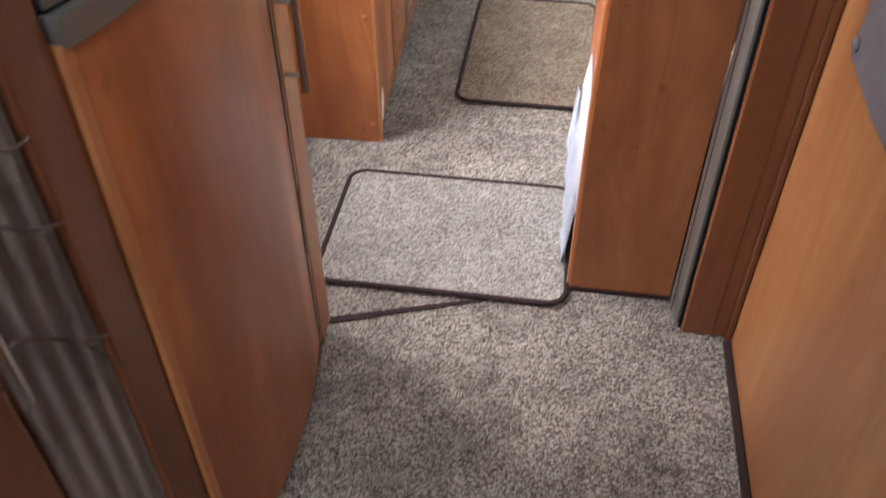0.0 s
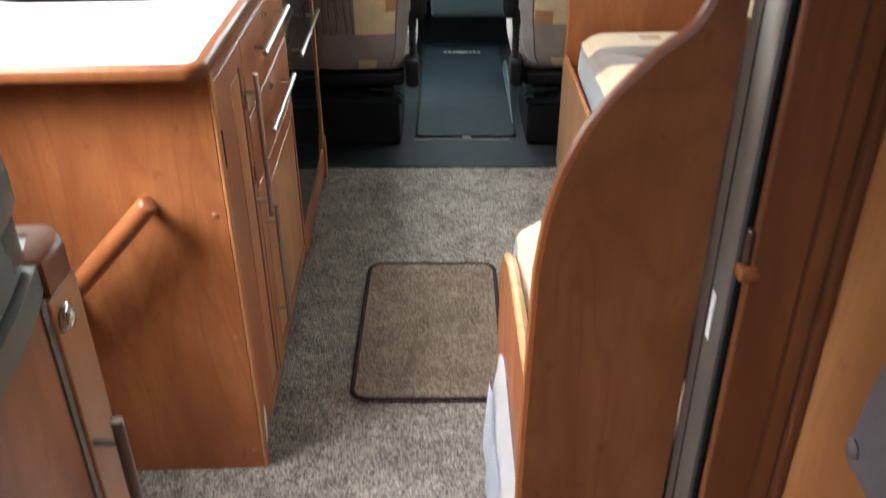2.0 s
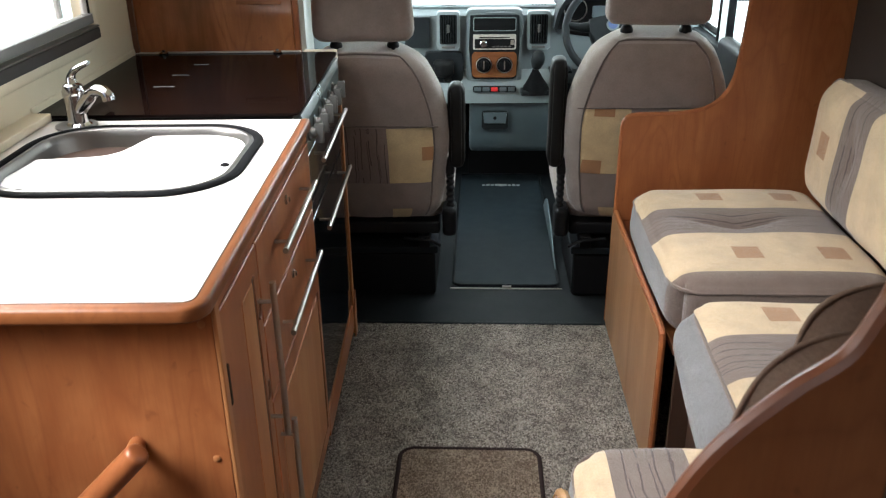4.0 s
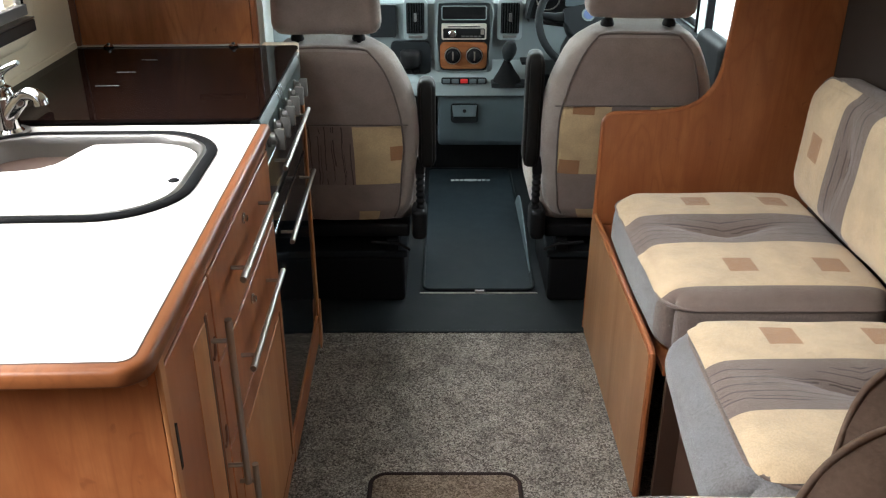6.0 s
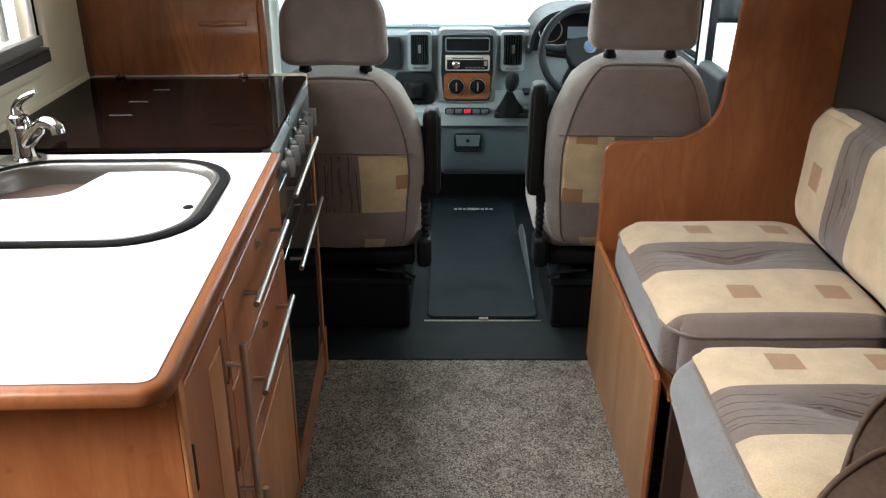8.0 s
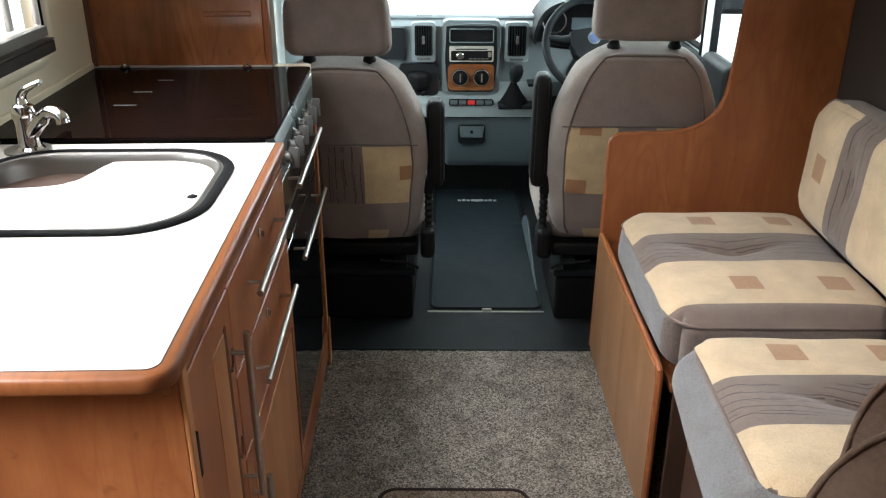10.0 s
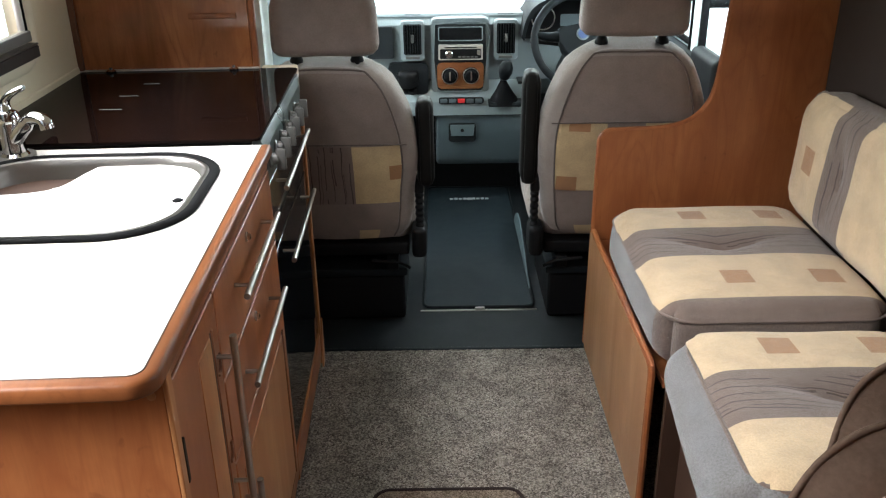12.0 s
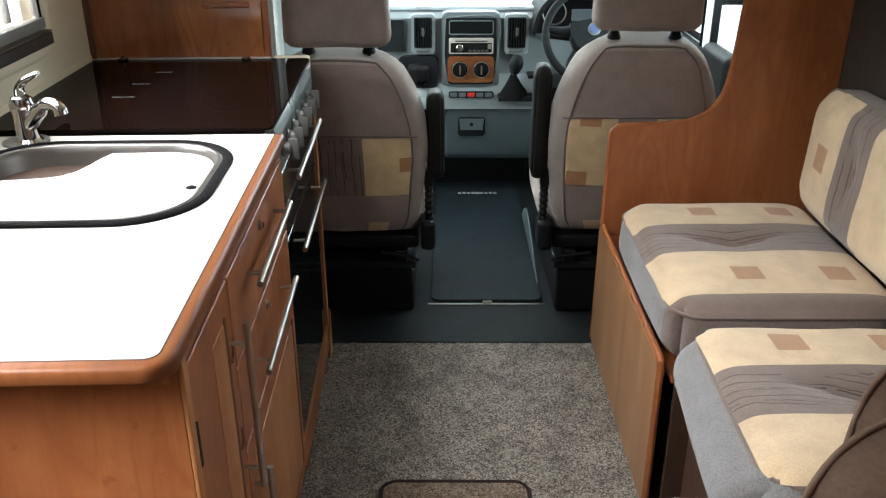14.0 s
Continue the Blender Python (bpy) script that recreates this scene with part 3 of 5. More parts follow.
setting("partition_right", box(0.402, 0.43, -0.84, 1.43, 0, 1.98, 0.002), wood_pale, "wooden washroom wall", "wall")
setting("partition_right_inner", box(0.43, 1.06, 1.41, 1.43, 0, 1.98, 0), wood_v, "wooden washroom end wall", "wall")
trim_a = thing("trim", (0.36, 1.45, 0), "wooden door post with shadow-gap bead", "door frame", kind="structure")
part("post", box(0.3065, 0.398, 1.443, 1.465, 0, 1.98, 0.004), wood_post, trim_a)
part("bead", box(0.390, 0.401, 1.424, 1.4425, 0, 1.98, 0.003), wood_deep, trim_a)
part("bead", box(0.365, 0.3695, 1.4405, 1.4435, 0, 1.98, 0.001), wood_deep, trim_a)
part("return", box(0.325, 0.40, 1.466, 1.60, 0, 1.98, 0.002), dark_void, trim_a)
sill = solo("baseboard", box(0.386, 0.4015, -0.80, 1.425, 0, 0.012, 0.004), binding, "dark carpet binding along the wall", "baseboard", kind="structure")
# raised bead lines on the washroom wall
for yb, zb in ((0.62, 1.98), (0.42, 1.98)):
    solo("trim", box(0.396, 0.4025, yb, yb + 0.012, 0.0, zb, 0.003), wood_pale, "pale wooden bead on the washroom wall", "trim", kind="structure")

track = thing("door_track", (0.30, 1.5, 0), "tall aluminium sliding door profile with a catch", "door track")
part("channel", slab([(0.3020, 1.4665), (0.2975, 1.4665), (0.2945, 1.470), (0.2915, 1.477), (0.2900, 1.490), (0.2898, 1.512), (0.2900, 1.534), (0.3020, 1.534)], 2, 0.0, 1.95, 0.0), bronze_alloy, track)
part("recess", box(0.3022, 0.3062, 1.456, 1.53, 0.0, 1.94, 0), rubber, track)
part("ridge", box(0.2890, 0.2897, 1.500, 1.503, 0.0, 1.95, 0), rubber, track)
part("catch", box(0.293, 0.316, 1.434, 1.4555, 0.846, 0.862, 0.004), wood_v, track, "pale wooden catch block")
part("strike", box(0.299, 0.305, 1.446, 1.4555, 0.862, 0.905, 0.002), nickel, track)
part("label_strip", box(0.2875, 0.2897, 1.480, 1.492, 0.735, 0.80, 0.001), white_plastic, track, "white plastic keeper")

# grey felt pocket on the washroom wall
pocket = thing("wall_pocket", (0.402, 1.15, 0.71), "grey felt pocket buttoned to the wooden wall", "wall pocket")
part("pouch", slab([(1.030, 0.709), (1.17, 0.707), (1.300, 0.714), (1.308, 0.722), (1.292, 0.82), (1.277, 0.918), (1.15, 0.922), (1.020, 0.922), (1.024, 0.80)], 0, 0.388, 0.4005, 0.003), felt, pocket)
part("edge_strip", box(0.392, 0.4005, 1.262, 1.278, 0.922, 1.30, 0.003), felt, pocket)
for y, z in ((1.290, 0.738), (1.045, 0.730)):
    part("button", lathe([(0.010, 0), (0.011, 0.003), (0.006, 0.006), (0.001, 0.007)], (0.388, y, z), (-1, 0, 0), 14), felt, pocket)
part("backing_board", box(0.394, 0.4005, 1.0, 1.262, 0.9225, 1.30, 0.002), wood_deep, pocket, "dark wooden backing board with pale edge")
part("edge", box(0.3895, 0.3935, 1.02, 1.262, 0.9225, 0.927, 0.001), wood_pale, pocket)
part("knob", lathe([(0.004, 0), (0.004, 0.010), (0.009, 0.013), (0.009, 0.018), (0.004, 0.022)], (0.394, 1.10, 1.03), (-1, 0, 0), 16), chrome, pocket, "small chrome knob")
part("knob", lathe([(0.004, 0), (0.004, 0.010), (0.009, 0.013), (0.009, 0.018), (0.004, 0.022)], (0.394, 1.235, 0.985), (-1, 0, 0), 16), wood_pale, pocket, "small wooden knob")

# ---- fridge with bowed wooden doors ----
fridge = thing("fridge", (-0.70, 1.04, 0), "tall fridge with bowed wood-faced doors in grey frames", "fridge")


def bowed(y0, y1, z0, z1, x, depth, thick=0.03, k=18):
    """A door panel that bows out into the corridor."""
    ym, hw = 1.046, 0.245
    front = []
    for i in range(k + 1):
        y = y0 + (y1 - y0) * i / k
        front.append((x + depth * (1 - ((y - ym) / hw) ** 2), y))
    back = [(x - thick, y1), (x - thick, y0)]
    return slab(front + back, 2, z0, z1, 0.003)


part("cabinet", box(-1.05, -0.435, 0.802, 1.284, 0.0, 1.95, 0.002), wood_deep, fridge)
lower = part("lower_door", bowed(0.812, 1.280, 0.055, 0.935, -0.400, 0.030), wood_v, fridge)
part("frame_side", bowed(1.268, 1.2835, 0.05, 0.94, -0.398, 0.030), fridge_grey, lower, "grey frame edge")
part("frame_side", bowed(0.804, 0.816, 0.05, 0.94, -0.399, 0.030), wood_pale, lower, "pale wooden edge")
part("frame_top", bowed(0.806, 1.2825, 0.936, 0.966, -0.396, 0.034), fridge_grey, lower, "grey frame edge")
grip = part("grip_band", bowed(0.808, 1.2820, 0.970, 1.020, -0.405, 0.034), fridge_grey, fridge, "grey handle band with a dark scoop")
part("scoop", bowed(0.90, 1.19, 0.976, 1.012, -0.4035, 0.034), fridge_dark, grip, "dark glossy scoop with a bluish reflection in its colour")
part("groove", bowed(0.806, 1.2825, 0.9662, 0.9698, -0.412, 0.034), rubber, fridge)
part("groove", bowed(0.806, 1.2825, 1.0202, 1.0268, -0.412, 0.034), rubber, fridge)
upper = part("upper_door", bowed(0.812, 1.280, 1.062, 1.60, -0.402, 0.032), wood_v, fridge)
part("frame_bottom", bowed(0.806, 1.2825, 1.027, 1.0615, -0.398, 0.034), fridge_grey, upper, "grey frame edge")
part("frame_side", bowed(1.268, 1.2835, 1.0618, 1.60, -0.399, 0.032), fridge_grey, upper, "grey frame edge")
part("plinth", box(-1.0, -0.43, 0.81, 1.28, 0, 0.05, 0.002), dark_void, fridge)

slim = thing("slim_cabinet", (-0.7, 1.32, 0), "slim wooden pull-out cabinet with wood-edged top", "cabinet")
part("front", box(-0.415, -0.395, 1.287, 1.350, 0.03, 0.922, 0.004), wood_pale, slim)
part("body", box(-1.06, -0.416, 1.290, 1.346, 0.0, 0.925, 0.002), wood_v, slim)
part("plinth", box(-0.435, -0.405, 1.290, 1.340, 0.0, 0.029, 0.002), dark_void, slim)
part("worktop", slab(round_rect(-1.06, -0.420, 1.288, 1.345, 0.012), 2, 0.926, 0.962, 0.002), laminate, slim, "cream laminate top")
part("lipping", slab([(-0.4195, 1.288), (-0.392, 1.288), (-0.392, 1.335), (-0.412, 1.362), (-1.06, 1.362), (-1.06, 1.3455), (-0.4195, 1.3455)], 2, 0.922, 0.965, 0.007, 3), wood_lip_y, slim, "glossy wooden lipping")
h = part("handle", tube([(-0.366, 1.296, 0.598), (-0.366, 1.296, 0.772)], 0.0065, k=12), nickel, slim, "satin bar handle")
for z in (0.625, 0.742):
    part("handle_post", tube([(-0.396, 1.296, z), (-0.366, 1.296, z)], 0.0042, k=8), nickel, h)
part("catch_button", lathe([(0.013, 0), (0.014, 0.002), (0.012, 0.005), (0.009, 0.006), (0.009, 0.008), (0.002, 0.010)], (-0.395, 1.306, 0.893), (1, 0, 0), 20), chrome, slim, "round chrome catch button")

# curtain beside the corridor
drape = bmesh.new()
cols, rows_ = 60, 14
grid = [[drape.verts.new((-0.415 + 0.007 * math.sin(i * 0.42 + 0.25 * math.sin(j * 0.5)) * (0.4 + 0.05 * j), 0.612 + 0.122 * i / cols, 0.30 + 0.85 * j / rows_)) for i in range(cols + 1)] for j in range(rows_ + 1)]
for j in range(rows_):
    for i in range(cols):
        drape.faces.new((grid[j][i], grid[j][i + 1], grid[j + 1][i + 1], grid[j + 1][i]))
bmesh.ops.solidify(drape, geom=drape.faces[:], thickness=0.003)
curtain_cloth = striped_cloth("streaked_curtain_cloth", 2, 1, [(-0.5, (0.42, 0.37, 0.31)), (-0.1, (0.34, 0.30, 0.26)), (0.15, (0.45, 0.40, 0.34))], [], [], 1.0)
cur = thing("curtain", (-0.42, 0.5, 0.72), "grey-beige curtain with dark crinkled threads", "curtain")
part("cloth", drape, curtain_cloth, cur)
for line in ([(0.640, 0.882), (0.668, 0.861), (0.695, 0.834), (0.735, 0.809)], [(0.625, 0.775), (0.65, 0.754), (0.697, 0.698), (0.737, 0.661)], [(0.70, 0.69), (0.722, 0.645), (0.737, 0.615)], [(0.690, 0.918), (0.712, 0.903), (0.735, 0.899)]):
    part("thread", tube(smooth_line([(-0.404, y, z) for y, z in line], 5), 0.0018, k=6), dark_void, cur, "dark sewn thread")
part("rail", tube([(-0.42, 0.60, 1.17), (-0.42, 0.734, 1.17)], 0.008), nickel, cur)
wb = thing("cupboard", (-0.42, 0.2, 0), "red-brown cupboard door with a chrome bar handle", "cupboard")
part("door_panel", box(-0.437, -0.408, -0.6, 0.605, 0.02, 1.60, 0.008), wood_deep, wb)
part("handle", tube([(-0.385, 0.592, 0.745), (-0.385, 0.592, 0.86)], 0.008), chrome, wb)
for z in (0.765, 0.84):
    part("handle_post", tube([(-0.409, 0.592, z), (-0.385, 0.592, z)], 0.005, k=8), chrome, wb)

# ---- mats and seam on the carpet ----
def floor_mat(name, x0, x1, y0, y1, pile, label):
    at = ((x0 + x1) / 2, (y0 + y1) / 2, 0.002)
    ob = thing(name, at, label, "mat", "loose carpet mats")
    top = slab(round_rect(x0, x1, y0, y1, 0.04, 12), 2, 0.002, 0.011, 0.002)
    part("mat_top", top, pile, ob)
    edge = [(x + 0.0006 * math.sin(i * 1.3), y + 0.0006 * math.cos(i * 0.9), 0.009) for i, (x, y) in enumerate(round_rect(x0, x1, y0, y1, 0.04, 12))]
    part("binding", tube(edge, 0.0066, True, 8, 0.75), binding, ob, "dark brown stitched binding")
    return ob


floor_mat("carpet_mat", -0.470, 0.071, 1.478, 1.868, mat_grey, "grey heather carpet mat with dark binding before the door")
floor_mat("carpet_mat", -0.262, 0.112, 2.222, 2.846, mat_brown, "browner carpet mat with dark binding in the aisle")
solo("carpet_seam", slab([(-0.43, 1.352), (-0.43, 1.372), (-0.117, 1.474), (-0.09, 1.474)], 2, 0.0005, 0.004, 0.001), binding, "dark joining strip in the carpet", "strip", kind="structure")

# ---- kitchen (its own axes: x out of the fronts, y along them) ----
def bar_handle(owner, a, b, out=0.030, r=0.006):
    """A bar on two posts standing off the front; a and b are (y, z) of its ends."""
    hb = part("handle", tube([(out, *a), (out, *b)], r, k=12), nickel, owner, "satin bar handle")
    for t in (0.12, 0.88):
        y, z = a[0] + (b[0] - a[0]) * t, a[1] + (b[1] - a[1]) * t
        part("handle_post", tube([(0.001, y, z), (out, y, z)], 0.004, k=8), nickel, hb)
    return hb


def framed_door(owner, name, y0, y1, z0, z1, inset=True, stile=0.05):
    """A door board; with inset, a pale veneer panel flush in it and a routed groove on its far side."""
    d = part(name, box(-0.018, 0.0, y0, y1, z0, z1, 0.003), wood_v, owner)
    if inset:
        w = 0.05
        part("panel", slab(round_rect(y0 + stile, y1 - w, z0 + w, z1 - w, 0.004, 3), 0, -0.002, 0.0012, 0.001), wood_pale, d, "paler veneer panel")
        part("groove", box(-0.001, 0.0016, y1 - w + 0.0005, y1 - w + 0.0045, z0 + w, z1 - w + 0.006, 0.0005), dark_void, d, "dark routed groove")
        part("moulding", tube([(0.001, y1 - w + 0.008, z) for z in (z0 + w - 0.006, z1 - w + 0.008)], 0.0026, k=6), wood_post, d)
        part("moulding", box(-0.001, 0.0018, y0 + stile, y1 - w, z0 + w - 0.006, z0 + w - 0.001, 0.0008), wood_post, d)
    return d


kit = thing("kitchen_unit", (-0.34, 0.4, 0), "wooden kitchen base unit with pull-out, drawers and door", "kitchen unit", space=KITCHEN)
part("end_panel", box(-0.644, -0.004, -0.015, 0.003, 0.0, 0.905, 0.002), wood_v, kit)
part("edge_lipping", box(-0.004, 0.003, -0.016, 0.004, 0.0, 0.905, 0.002), wood_pale, kit)
part("carcass", box(-0.63, -0.022, 0.004, 0.84, 0.04, 0.895, 0.001), dark_void, kit)
part("hinge", box(-0.001, 0.0042, 0.002, 0.011, 0.715, 0.785, 0.001), black_plastic, kit)
pull = framed_door(kit, "pull_out_door", 0.006, 0.256, 0.045, 0.872, stile=0.125)
# two small dark curved marks near the handle posts
for z in (0.742, 0.575):
    part("finger_pull", tube(smooth_line([(0.001, 0.243, z + 0.03), (0.001, 0.242, z + 0.012), (0.001, 0.236, z + 0.002), (0.001, 0.226, z)], 4), 0.0032, k=6), wood_deep, pull, "small dark curved mark")
bar_handle(kit, (0.228, 0.812), (0.228, 0.498))
framed_door(kit, "drawer", 0.262, 0.842, 0.712, 0.872, False)
bar_handle(kit, (0.357, 0.812), (0.735, 0.812))
framed_door(kit, "drawer", 0.262, 0.842, 0.548, 0.706, False)
bar_handle(kit, (0.357, 0.638), (0.735, 0.638))
framed_door(kit, "door", 0.262, 0.842, 0.052, 0.542)
bar_handle(kit, (0.288, 0.488), (0.288, 0.180))
for z in (0.845, 0.678):
    part("keyhole", lathe([(0.010, 0), (0.010, 0.003), (0.006, 0.004), (0.006, 0.009), (0.002, 0.010)], (0.0, 0.538, z), (1, 0, 0), 16), chrome, kit, "round chrome lock")
part("plinth", box(-0.06, -0.030, 0.004, 0.83, 0.0, 0.044, 0.002), wood_deep, kit)
part("rail", box(-0.02, -0.002, 0.006, 0.842, 0.875, 0.904, 0.002), wood_y, kit)
for x, z in ((-0.020, 0.866), (-0.026, 0.630), (-0.022, 0.352), (-0.020, 0.055)):
    part("screw_cap", lathe([(0.006, 0), (0.006, 0.0015), (0.003, 0.003)], (x, -0.015, z), (0, -1, 0), 12), wood_pale, kit, "pale plastic screw cap")
part("scuff", slab(smooth_line([(0.018, 0.045), (0.03, 0.05), (0.045, 0.10), (0.034, 0.135), (0.024, 0.10)], 3), 0, -0.003, 0.0005, 0), white_plastic, kit, "bare chipped patch")

rail = thing("grab_rail", (-0.22, -0.05, 0.58), "smooth wooden grab rail slanting on the kitchen end", "grab rail", space=KITCHEN)
a, b = Vector((-0.124, -0.07, 0.680)), Vector((-0.340, -0.07, 0.452))
part("bar", tube([tuple(a.lerp(b, t)) for t in (-0.03, -0.015, 0, 0.33, 0.66, 1, 1.015, 1.03)], [0.011, 0.0175, 0.019, 0.02, 0.02, 0.019, 0.0175, 0.011], k=16), wood_v, rail)
for t in (0.09, 0.91):
    p = a.lerp(b, t)
    part("spacer", tube([tuple(p), (p.x, -0.013, p.z)], 0.013, k=12), wood_v, rail)

top = thing("worktop", (-0.34, 0.4, 0.868), "cream laminate worktop with glossy rounded wooden lipping", "worktop", space=KITCHEN)
lam = [(-0.644, -0.0698)] + [(-0.026 + 0.0178 * math.sin(radians(t)), -0.052 - 0.0178 * math.cos(radians(t))) for t in range(0, 91, 6)] + [(-0.0082, 0.838), (-0.644, 0.838)]
SX0, SX1, SY0, SY1 = -0.552, -0.068, 0.338, 0.776
# sink opening cut through the laminate
board = bmesh.new()
hole = [board.verts.new((x, y, 0.930)) for x, y in round_rect(SX0, SX1, SY0, SY1, 0.13)]
ring = [board.verts.new((x, y, 0.930)) for x, y in lam]
ee = [board.edges.new((r[i], r[(i + 1) % len(r)])) for r in (hole, ring) for i in range(len(r))]
bmesh.ops.triangle_fill(board, use_beauty=True, edges=ee)
ext = bmesh.ops.extrude_face_region(board, geom=board.faces[:])
for g in ext["geom"]:
    if isinstance(g, bmesh.types.BMVert):
        g.co.z -= 0.024
part("laminate", board, laminate, top)
lip = bmesh.new()
stations = [((-0.644, -0.052), (0, -1)), ((-0.026, -0.052), (0, -1))] + [((-0.026, -0.052), (math.sin(radians(t)), -math.cos(radians(t)))) for t in range(6, 91, 6)] + [((-0.026, 0.838), (1, 0))]
section = [(0.0190, 0.9062), (0.0190, 0.9304), (0.0262, 0.9308), (0.0318, 0.9300), (0.0352, 0.9280), (0.0370, 0.9245), (0.0376, 0.9190), (0.0376, 0.9110), (0.0366, 0.9082), (0.0340, 0.9064)]
rings = [[lip.verts.new((c_[0] + d_[0] * o_, c_[1] + d_[1] * o_, z_)) for o_, z_ in section] for c_, d_ in stations]
for p_, q_ in zip(rings, rings[1:]):
    for i in range(len(section)):
        j = (i + 1) % len(section)
        lip.faces.new((p_[i], q_[i], q_[j], p_[j]))
lip.faces.new(rings[0])
lip.faces.new(rings[-1][::-1])
part("lipping", lip, wood_lip_y, top, "glossy wooden lipping")
joint = [(-0.644, -0.0704)] + [(-0.026 + 0.0184 * math.sin(radians(t)), -0.052 - 0.0184 * math.cos(radians(t))) for t in range(0, 91, 6)] + [(-0.0076, 0.838)]
part("joint_line", tube([(x, y, 0.9302) for x, y in joint], 0.0012, k=6), dark_void, top, "dark glue line")

sink = thing("sink", (-0.35, 0.55, 0.76), "oval inset steel sink with black seal and white cutting board", "sink", space=KITCHEN)


def loft(rings, close=True):
    bm = bmesh.new()
    vs = [[bm.verts.new(p) for p in r] for r in rings]
    for p, q in zip(vs, vs[1:]):
        for i in range(len(p)):
            bm.faces.new((p[i], p[(i + 1) % len(p)], q[(i + 1) % len(q)], q[i]))
    if close:
        bm.faces.new(vs[-1])
    return bm


def sink_ring(d, z):
    return [(x, y, z) for x, y in round_rect(SX0 + d, SX1 - d, SY0 + d, SY1 - d, max(0.02, 0.135 - d))]


part("seal", tube(sink_ring(0.002, 0.932), 0.0105, True, 10, 0.6), rubber, sink, "black rubber seal")
part("bowl", loft([sink_ring(0.010, 0.932), sink_ring(0.016, 0.9365), sink_ring(0.023, 0.934), sink_ring(0.028, 0.918), sink_ring(0.045, 0.80), sink_ring(0.08, 0.785)]), steel, sink)
brd = round_rect(SX0 + 0.030, SX1 - 0.030, SY0 + 0.030, SY1 - 0.034, 0.10)
cut = [(x, y) for x, y in brd if not (x < -0.318 and y > 0.55)]
bite = smooth_line([(-0.318, SY1 - 0.034), (-0.333, 0.70), (-0.345, 0.65), (-0.362, 0.612), (-0.40, 0.592), (-0.46, 0.583), (-0.514, 0.578)], 5)
i0 = next(i for i, (x, y) in enumerate(cut) if x < -0.318)
part("cutting_board", slab(cut[:i0] + bite + cut[i0:], 2, 0.908, 0.922, 0.004), white_plastic, sink, "white plastic cutting board with a scooped corner")
part("basket", lathe([(0.080, 0), (0.092, 0.004), (0.098, 0.018), (0.093, 0.020), (0.084, 0.012), (0.05, 0.010), (0.004, 0.009)], (-0.420, 0.640, 0.868), k=36), white_plastic, sink, "round white basin insert")
for x, y in ((-0.112, 0.53), (-0.46, 0.388)):
    part("stud", lathe([(0.009, 0), (0.010, 0.003), (0.004, 0.006)], (x, y, 0.9205), k=14), rubber, sink)

TX, TY, TZ = -0.505, 0.792, 0.930
tap = thing("tap", (TX, TY, TZ), "chrome mixer tap with a lever", "tap", space=KITCHEN)
part("body", lathe([(0.029, 0), (0.029, 0.005), (0.023, 0.012), (0.022, 0.066), (0.025, 0.073), (0.025, 0.083), (0.020, 0.096), (0.006, 0.104)], (TX, TY, TZ)), chrome, tap)
part("spout", tube(smooth_line([(TX + 0.005, TY - 0.004, TZ + 0.036), (TX + 0.035, TY - 0.016, TZ + 0.066), (TX + 0.062, TY - 0.028, TZ + 0.088), (TX + 0.088, TY - 0.040, TZ + 0.086), (TX + 0.094, TY - 0.043, TZ + 0.070)], 5), [0.016] * 8 + [0.0135] * 9 + [0.0145] * 4, k=14), chrome, tap)
part("lever", tube(smooth_line([(TX, TY, TZ + 0.094), (TX - 0.001, TY + 0.003, TZ + 0.112), (TX + 0.014, TY - 0.001, TZ + 0.130), (TX + 0.050, TY - 0.011, TZ + 0.147)], 5), [0.016, 0.016, 0.015, 0.014, 0.013, 0.012, 0.011, 0.0105, 0.010, 0.0095, 0.009, 0.0085, 0.008, 0.0075, 0.007, 0.005], k=12, squash=0.8), chrome, tap)
part("base_ring", lathe([(0.046, 0), (0.046, 0.004), (0.03, 0.006)], (TX - 0.008, TY + 0.002, TZ + 0.0005)), steel, tap)

hob = thing("hob", (-0.35, 1.15, 0.86), "gas hob under a folded smoked-glass lid with front knobs", "hob", space=KITCHEN)
part("tray", box(-0.640, -0.012, 0.842, 1.555, 0.872, 0.926, 0.004), steel, hob)
part("lid", slab(round_rect(-0.642, -0.014, 0.840, 1.560, 0.014), 2, 0.937, 0.943, 0.0018), hob_glass, hob, "smoked brown glass lid")
part("lid_support", box(-0.63, -0.03, 0.848, 1.55, 0.9265, 0.9365, 0.003), black_plastic, hob)
for x, y, w in ((-0.440, 1.115, 0.055), (-0.432, 1.25, 0.047), (-0.408, 1.385, 0.042)):
    part("print_line", box(x, x + w, y, y + 0.003, 0.9431, 0.9434, 0), logo_pale, hob, "pale printed line")
for x in (-0.195, -0.545):
    part("hinge", lathe([(0.013, 0), (0.014, 0.004), (0.010, 0.007), (0.005, 0.008), (0.005, 0.013), (0.002, 0.014)], (x, 1.545, 0.943), k=16), chrome, hob, "chrome lid hinge")
facia = part("control_panel", slab([(-0.03, 0.86), (-0.004, 0.838), (-0.002, 0.915), (-0.012, 0.935), (-0.03, 0.935)], 1, 0.850, 1.47, 0.002), oven_green, hob, "grey-green control panel")
for i in range(6):
    y = 0.885 + i * 0.088
    part("knob", join(lathe([(0.019, 0), (0.019, 0.005), (0.014, 0.008), (0.013, 0.018), (0.010, 0.021)], (-0.003, y, 0.882), (1, 0, 0.12), 18), box(0.012, 0.034, y - 0.0045, y + 0.0045, 0.858, 0.906, 0.003)), knob_grey, facia, "grey plastic knob")
